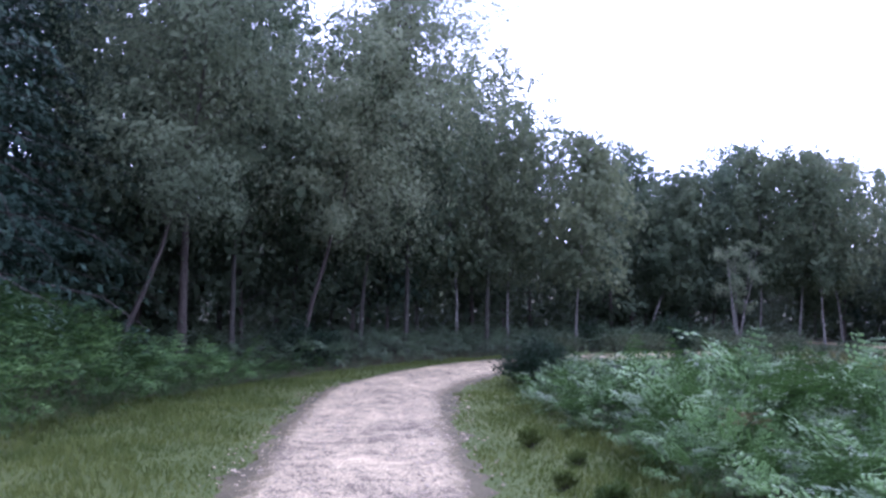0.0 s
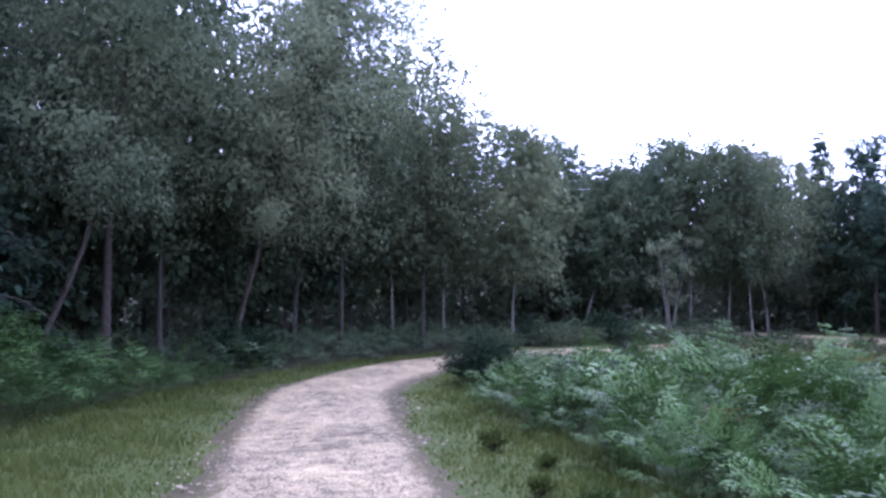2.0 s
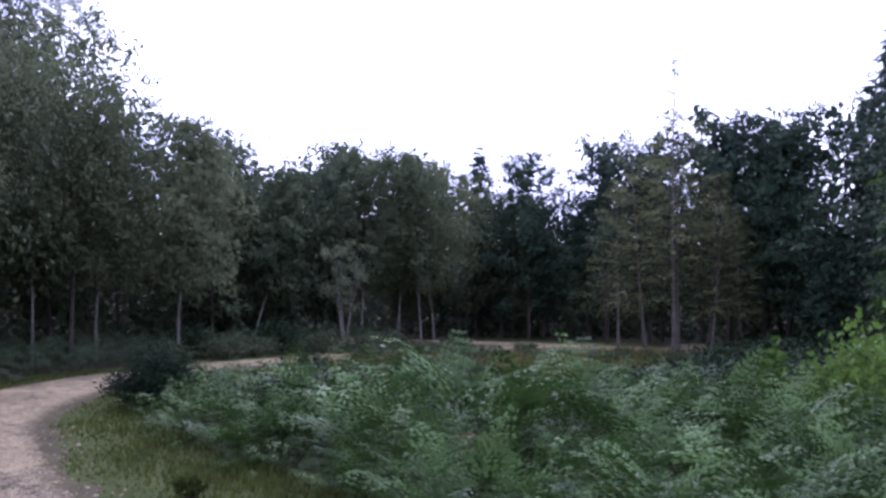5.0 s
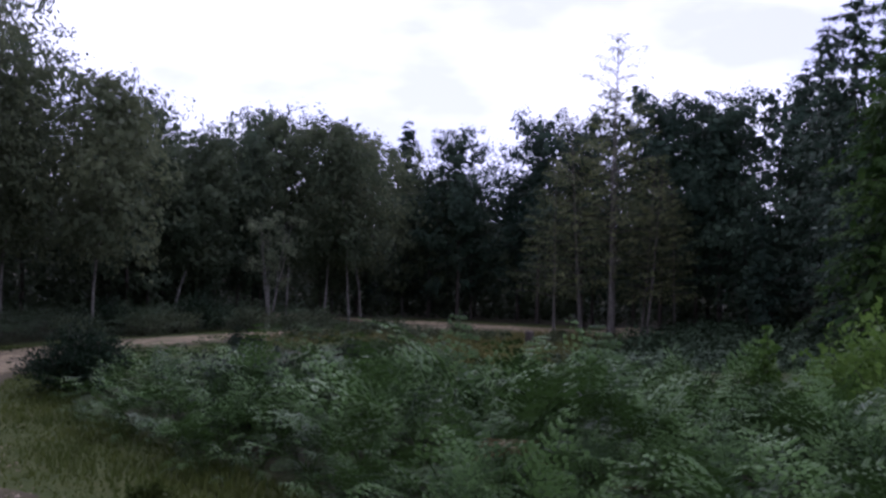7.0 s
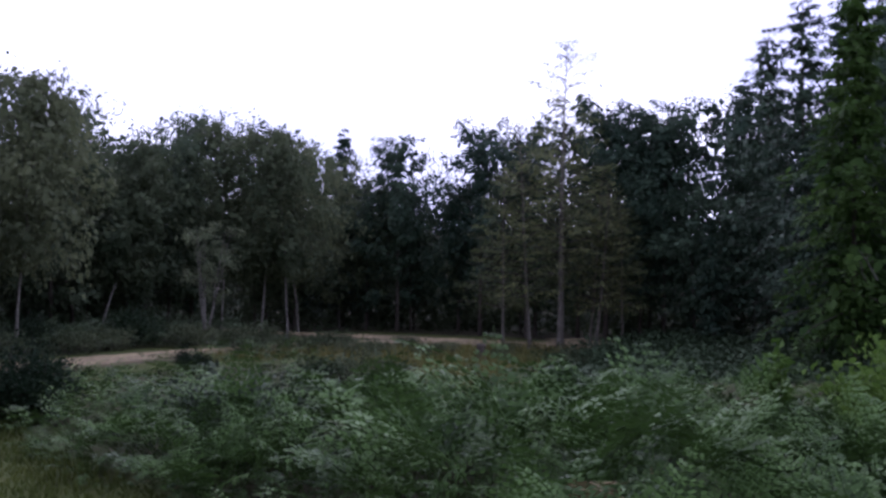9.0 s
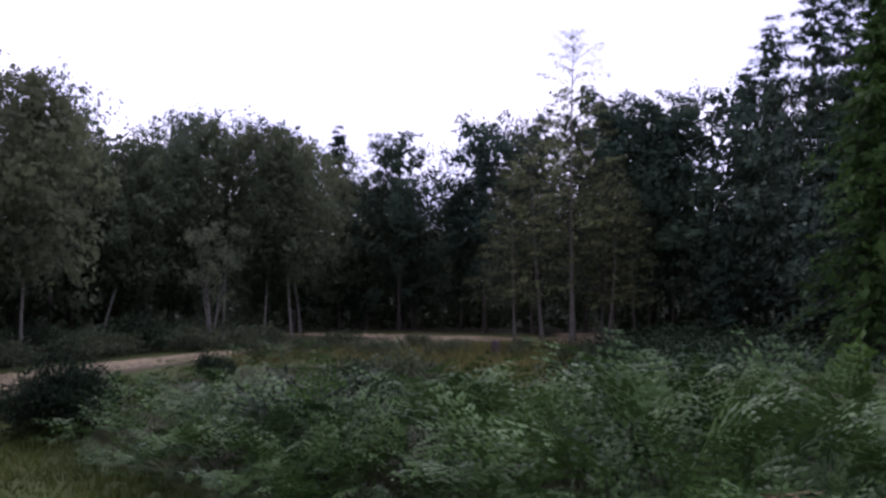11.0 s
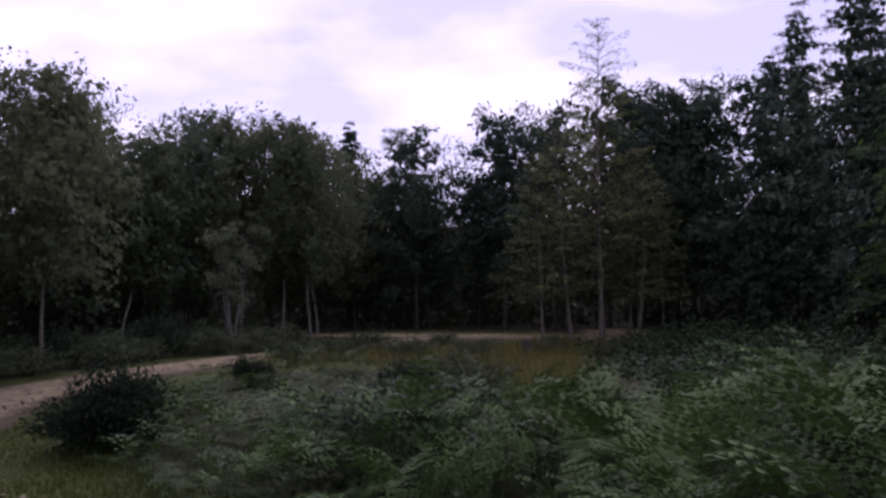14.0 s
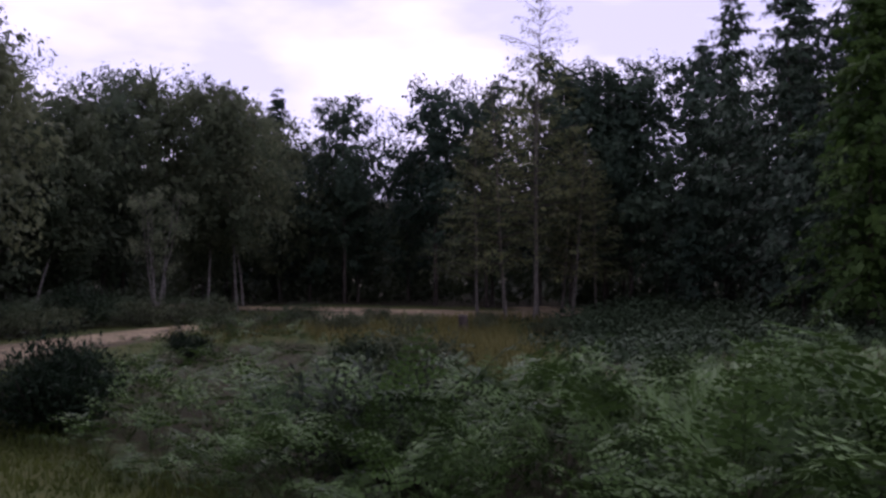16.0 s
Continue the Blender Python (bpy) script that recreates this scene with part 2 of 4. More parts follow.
def unit(v):
    return v / np.maximum(np.linalg.norm(v, axis=-1, keepdims=True), 1e-9)


def tube(points, radii, sides=6):
    """A tapered tube along points."""
    P, R = np.asarray(points, float), np.asarray(radii, float)
    T = unit(np.gradient(P, axis=0))
    ref = np.where(abs(T[:, 2:3]) > 0.9, np.array([[1.0, 0, 0]]), np.array([[0, 0, 1.0]]))
    A = unit(np.cross(T, ref))
    B = np.cross(T, A)
    th = np.arange(sides) * 2 * np.pi / sides
    V = P[:, None] + R[:, None, None] * (np.cos(th)[None, :, None] * A[:, None] + np.sin(th)[None, :, None] * B[:, None])
    n = len(P)
    i, j = np.meshgrid(np.arange(n - 1), np.arange(sides), indexing="ij")
    F = np.stack([i * sides + j, i * sides + (j + 1) % sides, (i + 1) * sides + (j + 1) % sides, (i + 1) * sides + j], -1).reshape(-1, 4)
    return V.reshape(-1, 3), F


def leaves(C, D, size, rng, width=0.45, fold=0.12, face=None):
    """A folded diamond leaf at each place C, pointing along D; face: the way its upper side is turned."""
    n = len(C)
    if face is None:
        D = unit(D)
        S = unit(np.cross(D, rng.normal(size=(n, 3))))
        N = np.cross(D, S)
    else:
        N = unit(face)
        D = unit(D - 0.85 * N * (D * N).sum(1, keepdims=True))
        S = unit(np.cross(N, D))
    L = (size * rng.uniform(0.6, 1.4, n))[:, None]
    V = np.stack([C, C + D * L * 0.45 - S * L * width * 0.5 + N * L * fold, C + D * L, C + D * L * 0.45 + S * L * width * 0.5 + N * L * fold], 1)
    return V.reshape(-1, 3), np.arange(4 * n).reshape(n, 4)


# ---- trees ----
def tree(name, label, height, radius, start, profile, limbs, leaf_n, leaf_size, mat_leaf, mat_bark, seed,
         rise=0.5, droop=0.4, lean=(0.0, 0.0), stems=1, spread=0.18, hang=0.5, leaf_width=0.5, bend=0.38, category="tree", core=900, core_size=0.27,
         boughs=0, bare=1.0, puff=1.0):
    """A tree of tapered stems, limbs that leave them, and leaves along the limbs and their twigs.
    profile: limb length in metres at a height from 0 to 1 of the crown. rise, droop: a limb's climb and its tip's fall.
    boughs: limbs to a whorl that carry flat sprays, 0 for limbs with rounded tufts. bare: where the thin top begins. puff: the tufts' size."""
    rng = np.random.default_rng(seed)
    thing = tagged(new(name), label, category)
    trunks, wood, anchors, ways, faces, inner, inner_face = [], [], [], [], [], [], []
    up = np.array([0, 0, 1.0])
    for s in range(stems):
        az = rng.uniform(0, 2 * np.pi) + s * 2 * np.pi / stems
        fan = 0.0 if stems == 1 else spread * height
        u = np.linspace(0, 1, 14)
        wob = np.cumsum(rng.normal(0, 0.012 * height, (14, 2)), axis=0) * u[:, None]
        px = lean[0] * u ** 0.8 + fan * np.cos(az) * u + wob[:, 0] * bend * 2
        py = lean[1] * u ** 0.8 + fan * np.sin(az) * u + wob[:, 1] * bend * 2
        P = np.stack([px, py, height * u - 0.25 * (u == 0)], 1)
        r = 0.74 * radius * (1 - 0.93 * u ** 0.9) * (1 + 0.45 * np.exp(-u * 22)) / (stems ** 0.5)
        trunks.append(tube(P, r, 8))
        count = limbs // stems
        for k in range(count):
            h = (k // boughs + 0.8 * rng.uniform(0, 1)) * boughs / count if boughs else (k + rng.uniform(0, 1)) / count
            h = min(h, 0.99)
            f = start + (0.99 - start) * h
            base = np.array([np.interp(f, u, P[:, c]) for c in range(3)])
            a = k * 2 * np.pi / boughs + (k // boughs) * 0.9 + rng.uniform(-0.35, 0.35) if boughs else k * 2.4 + rng.uniform(-0.5, 0.5)
            length = profile(h) * rng.uniform(0.65, 1.2)
            out = np.array([np.cos(a), np.sin(a), 0])
            side = np.array([-out[1], out[0], 0])
            t = np.linspace(0, 1, 5)
            Q = base + out * (length * t)[:, None]
            Q[:, 2] += length * ((rise + (0.55 * h * h if boughs else 0)) * t - droop * t ** 2.2)
            Q += rng.normal(0, 0.03 * length, Q.shape) * t[:, None]
            lr = max(0.012, np.interp(f, u, r) * 0.4)
            wood.append(tube(Q, lr * (1 - 0.85 * t), 3))
            m = max(4, int(leaf_n / limbs * (0.6 + length / max(profile(0.4), 0.1)) * 0.68))
            if h > bare:
                m = max(3, m // 2)
            if boughs:
                tt = rng.uniform(0.12, 1.0, m) ** 0.8
                A = np.stack([np.interp(tt, t, Q[:, c]) for c in range(3)], 1)
                lat = rng.normal(0, 1, m) * (0.03 + 0.17 * length * (1.15 - tt))
                A = A + side * lat[:, None] - up * (0.35 * np.abs(lat) + hang * rng.exponential(0.07 * length + 0.02, m))[:, None]
                anchors.append(A)
                ways.append(out * 0.8 + side * np.sign(lat)[:, None] * 0.6 + rng.normal(0, 0.25, (m, 3)) - up * (0.15 + 0.3 * hang))
                faces.append(up + 0.35 * out + rng.normal(0, 0.35, (m, 3)))
            else:
                kc = max(3, int(3 + 2.2 * length))
                tc = rng.uniform(0.2, 1.0, kc) ** 0.7
                mid = rng.normal(0, 1, (kc, 3)) * np.array([1, 1, 0.5]) * (0.015 + 0.14 * length)
                mid[0] *= 0.1
                mid += np.stack([np.interp(tc, t, Q[:, c]) for c in range(3)], 1)
                size = puff * (0.09 + 0.13 * length) * rng.uniform(0.7, 1.25, kc)
                which = rng.integers(kc, size=m)
                ball = unit(rng.normal(0, 1, (m, 3)))
                off = ball * (size[which] * rng.uniform(0.1, 1, m) ** 0.4)[:, None] * np.array([1, 1, 0.75 + 0.5 * hang])
                off[:, 2] -= hang * rng.exponential(0.10 * length + 0.03, m)
                anchors.append(mid[which] + off)
                ways.append(ball * 0.5 + out[None] * 0.3 + rng.normal(0, 0.5, (m, 3)) - up * hang)
                faces.append(ball + 0.35 * up + 0.3 * out + rng.normal(0, 0.22, (m, 3)))
            mc = int(core / limbs * (0.3 + length / max(profile(0.4), 0.1)) * 0.9)
            mc = 0 if h > min(0.93, bare) else mc
            tt = rng.uniform(0.05, 0.62 if boughs else 0.85, mc)
            inner.append(np.stack([np.interp(tt, t, Q[:, c]) for c in range(3)], 1) + rng.normal(0, 0.04 + 0.08 * length, (mc, 3)) * np.array([1, 1, 0.6]))
            inner_face.append(out + 0.5 * up + rng.normal(0, 0.4, (mc, 3)))
    me = quad_mesh("trunk", *joined(trunks), mat_bark, True)
    under(new("trunk", me), thing)
    under(new("branchwork", quad_mesh("branchwork", *joined(wood), M_BARK)), thing)["kind"] = "stuff"
    K, out_face = np.concatenate(inner), np.concatenate(inner_face)
    sprays = [leaves(np.concatenate(anchors), np.concatenate(ways), leaf_size, rng, leaf_width, 0.06, np.concatenate(faces)),
              leaves(K, rng.normal(0, 1, K.shape) - 0.6 * up, core_size, rng, 0.6, 0.06, out_face)]
    under(new("crown", quad_mesh("crown", *joined(sprays), mat_leaf)), thing)
    return thing


def birch(seed, height, lean=(0, 0), n=8000, label="slender birch with pale bark and hanging grey-green leaves", wide=1.0, bark=None):
    return tree("birch_tree", label, height, 0.025 + height * 0.0052, 0.27,
                lambda h: wide * height * (0.07 + 0.22 * math.sin(math.pi * min(0.97, 0.15 + 0.85 * h)) ** 0.8), 54, n, 0.11 if n < 12000 else 0.066, M_BIRCH_LEAF if n < 12000 else M_BIRCH_VEILED, bark or M_BIRCH_BARK, seed,
                0.75, 0.55, lean, bend=0.75, hang=0.9, core=1900 if n < 12000 else 15000, core_size=0.22 if n < 12000 else 0.11)


def airy_birch(seed, height, lean=(0, 0)):
    return tree("birch_tree", "tall thin birch whose sparse crown lets the sky through", height, 0.03 + height * 0.006, 0.25,
                lambda h: height * (0.08 + 0.15 * math.sin(math.pi * min(1, 0.2 + 0.8 * h))), 46, 7500, 0.125, M_BIRCH_LEAF, M_GREY_BARK, seed,
                0.9, 0.4, lean, hang=0.8, core=700, core_size=0.17)


def oak(seed, height, n=7600, wide=1.0, label="round-headed broadleaf tree in dull dark green leaf"):
    return tree("broadleaf_tree", label, height, 0.04 + height * 0.008, 0.2,
                lambda h: wide * height * (0.10 + 0.24 * math.sin(math.pi * min(0.97, 0.2 + 0.78 * h)) ** 0.7), 54, n, 0.11, M_OAK_LEAF, M_BARK, seed,
                0.7, 0.25, hang=0.25, leaf_width=0.7, core=2200, core_size=0.24)


def spruce(seed, height, n=6800, wide=1.0, mat=None, label="dark green spruce with a pointed top and drooping boughs", start=0.12):
    return tree("spruce_tree", label, height, 0.04 + height * 0.007, start,
                lambda h: wide * height * (0.02 + 0.23 * (1 - h) ** 0.85), 92, n, 0.15 if n < 12000 else 0.10, mat or M_CONIFER, M_BARK, seed,
                0.02, 0.30, hang=0.6, leaf_width=0.32, bend=0.06, core=2200 if n < 12000 else 4500, core_size=0.24 if n < 12000 else 0.16, boughs=5)


def pine(seed, height, n=6200, label="dark pine with clumped needles and an uneven top"):
    return tree("pine_tree", label, height, 0.04 + height * 0.008, 0.3,
                lambda h: height * (0.09 + 0.16 * math.sin(math.pi * min(1, 0.3 + 0.68 * h)) ** 0.8), 40, n, 0.135, M_CONIFER, M_BARK, seed,
                0.5, 0.1, hang=0.05, leaf_width=0.36, bend=0.15, core=2000, core_size=0.24, puff=1.1)


def thin_larch(seed, height, n=3000, start=0.2, lean=(0, 0), wide=1.0, label="thin half-bare larch with yellowing needles and a bare spire"):
    return tree("larch_tree", label, height, 0.035 + height * 0.0072, start,
                lambda h: wide * height * (0.02 + 0.18 * (1 - h) ** 0.62), 84, n, 0.095, M_LARCH, M_LARCH_BARK, seed,
                0.30, 0.18, lean, hang=0.5, leaf_width=0.35, bend=0.08, core=60, core_size=0.16, boughs=4, bare=0.75)


def put(ob, x, y, turn=0.0, s=1.0):
    ob.matrix_basis = pose(x, y, height_at(x, y), 0, 0, turn) @ Matrix.Scale(s, 4)
    return ob


def again(ob, x, y, turn=0.0, s=1.0):
    return copy_thing(ob, pose(x, y, height_at(x, y), 0, 0, turn) @ Matrix.Scale(s, 4))


# ---- plan ----
PATH_LINE = np.array([(-0.5, -14), (-0.5, 0), (-0.6, 6), (-0.75, 9), (-0.9, 12), (-0.85, 15), (-0.1, 18.0), (1.1, 20.6), (2.6, 22.6), (4.7, 24.3), (6.6, 25.4), (10, 26.8), (14, 28.0), (18, 28.3)])
ROAD_LINE = np.array([(12.6, 38), (14, 34.6), (16.0, 31.5), (17.2, 28.5), (18.5, 25.8), (19.8, 25.0), (21.4, 25.6), (22.4, 27.0)])
FERN_FIELD = np.array([(3.0, -6), (2.4, 2), (2.0, 6), (1.9, 9), (1.6, 10.7), (1.35, 12.0), (1.2, 13.8), (1.3, 16.2), (2.4, 18.6), (3.6, 20.6), (5.2, 22.2), (9.4, 23.8), (9.6, 21.0), (8.0, 18.6), (6.6, 16.6), (6.6, 14.8), (8.5, 14.2), (11, 14.6), (13.5, 14.8), (15.5, 13.5), (15, 8), (14, -4)])
LEFT_BANK = np.array([(-5.2, -6), (-4.7, 6), (-4.4, 11.2), (-4.0, 13.2), (-3.2, 15.6), (-2.3, 17.5), (-1.6, 18.8), (-0.8, 20.4), (0.8, 22.9), (3.0, 25.2), (5.4, 26.8), (9.0, 28.8), (13.0, 31.0), (12, 35), (5, 32), (-1, 28), (-6, 24), (-9, 17), (-10, 8), (-10, -6)])
CLEARING = np.array([(-7.0, -8), (-6.8, 8), (-6.4, 12), (-5.8, 16.5), (-3.6, 21.0), (0.0, 25.4), (4.0, 29.5), (8.0, 32.4), (12.5, 33.5), (17.0, 35.5), (20.4, 31.5), (21.2, 27.4), (23.0, 24.0), (26, 20.5), (22.5, 17), (17.5, 13.5), (18.5, 6), (18, -6), (10, -13), (0, -14)])


def inside(poly, x, y):
    """Whether points lie within a polygon."""
    x, y = np.asarray(x, float), np.asarray(y, float)
    hit = np.zeros(x.shape, dtype=bool)
    for (x0, y0), (x1, y1) in zip(poly, np.roll(poly, -1, axis=0)):
        if y0 != y1:
            hit ^= ((y0 > y) != (y1 > y)) & (x < (x1 - x0) * (y - y0) / (y1 - y0) + x0)
    return hit


def off_line(line, x, y, closed=False):
    """The distance of points from a line of the plan."""
    x, y = np.asarray(x, float), np.asarray(y, float)
    best = np.full(x.shape, 1e9)
    ends = np.roll(line, -1, axis=0) if closed else line[1:]
    for (x0, y0), (x1, y1) in zip(line, ends):
        dx, dy = x1 - x0, y1 - y0
        t = np.clip(((x - x0) * dx + (y - y0) * dy) / (dx * dx + dy * dy), 0, 1)
        best = np.minimum(best, np.hypot(x - x0 - t * dx, y - y0 - t * dy))
    return best


def smooth01(v):
    v = np.clip(v, 0, 1)
    return v * v * (3 - 2 * v)


def heights(x, y):
    """The lie of the land: a bank on the wood's side, a shallow hollow by the larches, an added rise far behind the
    wood.
    """
    x, y = np.asarray(x, float), np.asarray(y, float)
    bank = 1.15 * smooth01((-x - 4.4) / 3.2) * smooth01((19 - y) / 6)
    hollow = -0.38 * np.exp(-(((x - 14.8) / 4.2) ** 2 + ((y - 20.8) / 3.6) ** 2))
    # made-up ring of high ground that blocks bright sky between the trees
    rise = 7.0 * smooth01((np.hypot(x - 8, y - 18) - 36) / 30)
    bumps = 0.03 * np.sin(x * 1.3 + 0.7 * y) * np.sin(y * 0.9 - 0.4 * x)
    return bank + hollow + rise + bumps * smooth01(off_line(PATH_LINE, x, y) / 2 - 0.4)


def height_at(x, y):
    return float(heights(np.array([x]), np.array([y]))[0])


def curve_points(line, step=0.25):
    """A smooth run of points along a line of the plan."""
    P, out = np.vstack([2 * line[0] - line[1], line, 2 * line[-1] - line[-2]]), []
    for i in range(1, len(P) - 2):
        n = max(2, int(np.linalg.norm(P[i + 1] - P[i]) / step))
        t = np.linspace(0, 1, n, endpoint=False)[:, None]
        a, b, c, d = P[i - 1], P[i], P[i + 1], P[i + 2]
        out.append(0.5 * (2 * b + (c - a) * t + (2 * a - 5 * b + 4 * c - d) * t ** 2 + (3 * b - a - 3 * c + d) * t ** 3))
    return np.vstack(out + [line[-1:]])


# ---- ground and tracks ----
def build_ground():
    def axis(lo, hi, step):
        mid = np.arange(lo, hi, step)
        far = np.array([1.5, 4, 8, 14, 24, 45, 90, 180, 400, 900])
        return np.concatenate([lo - far[::-1], mid, hi + far])
    gx, gy = axis(-14, 36, 0.4), axis(-10, 44, 0.4)
    X, Y = np.meshgrid(gx, gy, indexing="ij")
    Z = heights(X, Y)
    nx, ny = X.shape
    i, j = np.meshgrid(np.arange(nx - 1), np.arange(ny - 1), indexing="ij")
    F = np.stack([i * ny + j, (i + 1) * ny + j, (i + 1) * ny + j + 1, i * ny + j + 1], -1).reshape(-1, 4)
    V = np.stack([X, Y, Z], -1).reshape(-1, 3)
    me = quad_mesh("ground", V, F, M_GROUND, True)
    x, y = V[:, 0], V[:, 1]
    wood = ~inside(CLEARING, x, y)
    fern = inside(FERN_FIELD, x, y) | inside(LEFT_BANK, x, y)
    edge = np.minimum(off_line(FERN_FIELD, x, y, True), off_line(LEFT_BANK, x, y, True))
    # shade painted on open ground before the spruces, in the litter's dark colour
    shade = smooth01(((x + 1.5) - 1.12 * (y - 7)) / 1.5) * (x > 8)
    litter_and_shade = np.where(wood, 1.0, np.where(fern, 0.85 * smooth01(edge / 0.9), 0.9 * shade))
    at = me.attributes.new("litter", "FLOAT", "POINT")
    at.data.foreach_set("value", litter_and_shade.astype(np.float32))
    tagged(new("ground", me), "short green turf with bare soil and leaf litter, shade painted in under the spruces", "ground", kind="structure")


def build_track(name, line, width, mat, lift, label, seed, worn=0.12, crown=0.03):
    """A strip along a line with ragged edges and a low crown."""
    rng = np.random.default_rng(seed)
    P = curve_points(line, 0.2)
    T = unit(np.gradient(P, axis=0))
    N = np.stack([T[:, 1], -T[:, 0]], 1)
    cols = 15
    u = np.linspace(-1, 1, cols)
    k = np.ones(5) / 5
    n = len(P)
    wl_, wr_ = [width / 2 + worn * (np.convolve(rng.normal(0, 1, n), k, "same") + 0.5 * rng.normal(0, 1, n)) for _ in range(2)]
    W = np.where(u[None] < 0, wl_[:, None], wr_[:, None]) * u[None]
    X, Y = P[:, 0:1] + N[:, 0:1] * W, P[:, 1:2] + N[:, 1:2] * W
    Z = heights(X, Y) + lift + crown * (1 - u[None] ** 2) - 0.5 * crown * (np.abs(np.abs(u[None]) - 0.45) < 0.2) + rng.normal(0, 0.2 * crown, X.shape)
    Z -= (np.abs(u[None]) > 0.99) * (lift + 0.02)
    i, j = np.meshgrid(np.arange(n - 1), np.arange(cols - 1), indexing="ij")
    F = np.stack([i * cols + j, i * cols + j + 1, (i + 1) * cols + j + 1, (i + 1) * cols + j], -1).reshape(-1, 4)
    me = quad_mesh(name, np.stack([X, Y, Z], -1).reshape(-1, 3), F, mat, True)
    me.attributes.new("edge", "FLOAT", "POINT").data.foreach_set("value", np.abs(W / (width / 2)).astype(np.float32).ravel())
    ob = new(name, me)
    return tagged(ob, label, "path", kind="structure")


build_ground()
build_track("path_verge", PATH_LINE, 2.42, M_DIRT, 0.012, "strip of trodden grey dirt along the gravel path", 3, 0.10, 0.0)
build_track("path", PATH_LINE, 2.1, M_GRAVEL, 0.030, "pale loose gravel footpath with worn ragged edges", 4, 0.06)
build_track("road", ROAD_LINE, 2.7, M_GRAVEL, 0.030, "pale gravel track along the edge of the wood", 5)


# ---- bracken ----
def pinna(rng, base, way, plane, length, pairs):
    """One side-blade of a frond: paired leaflets along a midrib that droops at its tip."""
    u = (np.arange(pairs) + 0.4) / pairs
    mid = base + np.outer(u * length, way) - np.outer(rng.uniform(0.15, 0.5) * length * u ** 2, plane)
    lat = unit(np.cross(way, plane))
    size = (0.12 * length * (1 - u) ** 0.6 + 0.013) * rng.uniform(0.85, 1.15, pairs)
    C = np.concatenate([mid, mid])
    D = unit(np.concatenate([np.tile(lat, (pairs, 1)), np.tile(-lat, (pairs, 1))]) + 0.45 * way + np.outer(rng.uniform(-0.3, 0.1, 2 * pairs), plane))
    S = np.concatenate([size, size])[:, None]
    half = way * length / pairs * 0.5
    V = np.stack([C, C + D * S * 0.45 - half, C + D * S - plane * S * 0.1, C + D * S * 0.45 + half], 1).reshape(-1, 3)
    return V, np.arange(len(V)).reshape(-1, 4)


def frond(rng, fine):
    """One bracken frond, a metre long: a stalk that rises and arches over, with flat feathered blades in pairs that shorten to its tip."""
    n = 6 if fine else 4
    t = np.linspace(0, 1, n)
    turn = np.radians(rng.uniform(4, 20) + rng.uniform(35, 95) * t ** 1.5)
    T = np.stack([np.sin(turn), 0.06 * rng.normal(size=n), np.cos(turn)], 1)
    P = np.vstack([np.zeros(3), np.cumsum((T[1:] + T[:-1]) / 2, axis=0) / (n - 1)]) * 1.12
    pieces = [tube(P, np.linspace(0.006, 0.002, n), 3)]
    rows, pairs = (8, 4) if fine else (5, 3)
    for k in range(rows):
        f = 0.50 + 0.48 * (k + 0.3) / rows
        base = np.array([np.interp(f, t, P[:, c]) for c in range(3)])
        tan = unit(np.array([np.interp(f, t, T[:, c]) for c in range(3)]))
        plane = unit(np.cross(tan, np.array([0, 1.0, 0])))
        plane = plane if plane[2] > 0 else -plane
        for side in (-1, 1):
            way = unit(np.array([0, side, 0]) + rng.uniform(0.3, 0.6) * tan + plane * rng.uniform(-0.35, 0.3))
            pieces.append(pinna(rng, base, way, plane, (0.23 * (1 - (k + 0.2) / rows) ** 0.75 + 0.025) * rng.uniform(0.75, 1.15), max(2, pairs - k // 3)))
    return joined(pieces)


def fern_height(x, y):
    """How tall the bracken stands over the plan."""
    d = np.hypot(x + 1.5, y - 7)
    v = 1.0 - 0.075 * np.clip(d - 7.0, 0, 7.5)
    v = v - 0.42 * np.exp(-(((x - 5.7) / 1.6) ** 2 + ((y - 13.4) / 1.4) ** 2))
    v = v + 0.25 * np.exp(-(((x - 5.7) / 0.8) ** 2 + ((y - 20.0) / 0.9) ** 2))
    v = v + 0.30 * np.exp(-(((x - 2.6) / 1.0) ** 2 + ((y - 18.2) / 1.6) ** 2))
    v = v + 0.20 * np.exp(-(((x - 2.7) / 0.7) ** 2 + ((y - 19.0) / 1.4) ** 2))
    v = v + 0.34 * np.exp(-(((x - 7.8) / 1.5) ** 2 + ((y - 22.4) / 1.2) ** 2))
    v = v + 0.36 * np.exp(-(((x - 3.6) / 0.9) ** 2 + ((y - 9.0) / 0.6) ** 2)) - 0.40 * np.exp(-(((x - 2.7) / 0.8) ** 2 + ((y - 7.7) / 0.5) ** 2))
    v = v + 0.25 * np.exp(-(((x - 6.6) / 1.6) ** 2 + ((y - 22.2) / 0.9) ** 2))
    v = v + 0.32 * np.sin(x * 3.0 + 1.3 * y) * np.sin(2.7 * y - 1.6 * x + 0.5) + 0.10 * np.sin(x * 1.1 + 0.6 * y) * np.sin(0.9 * y - 0.5 * x + 1.0)
    low = 0.85 - 0.25 * smooth01((y - 9.2) / 2) + 0.25 * smooth01((y - 15) / 2)
    return v * (low + (1 - low) * smooth01(off_line(FERN_FIELD, x, y, True) / 1.2))


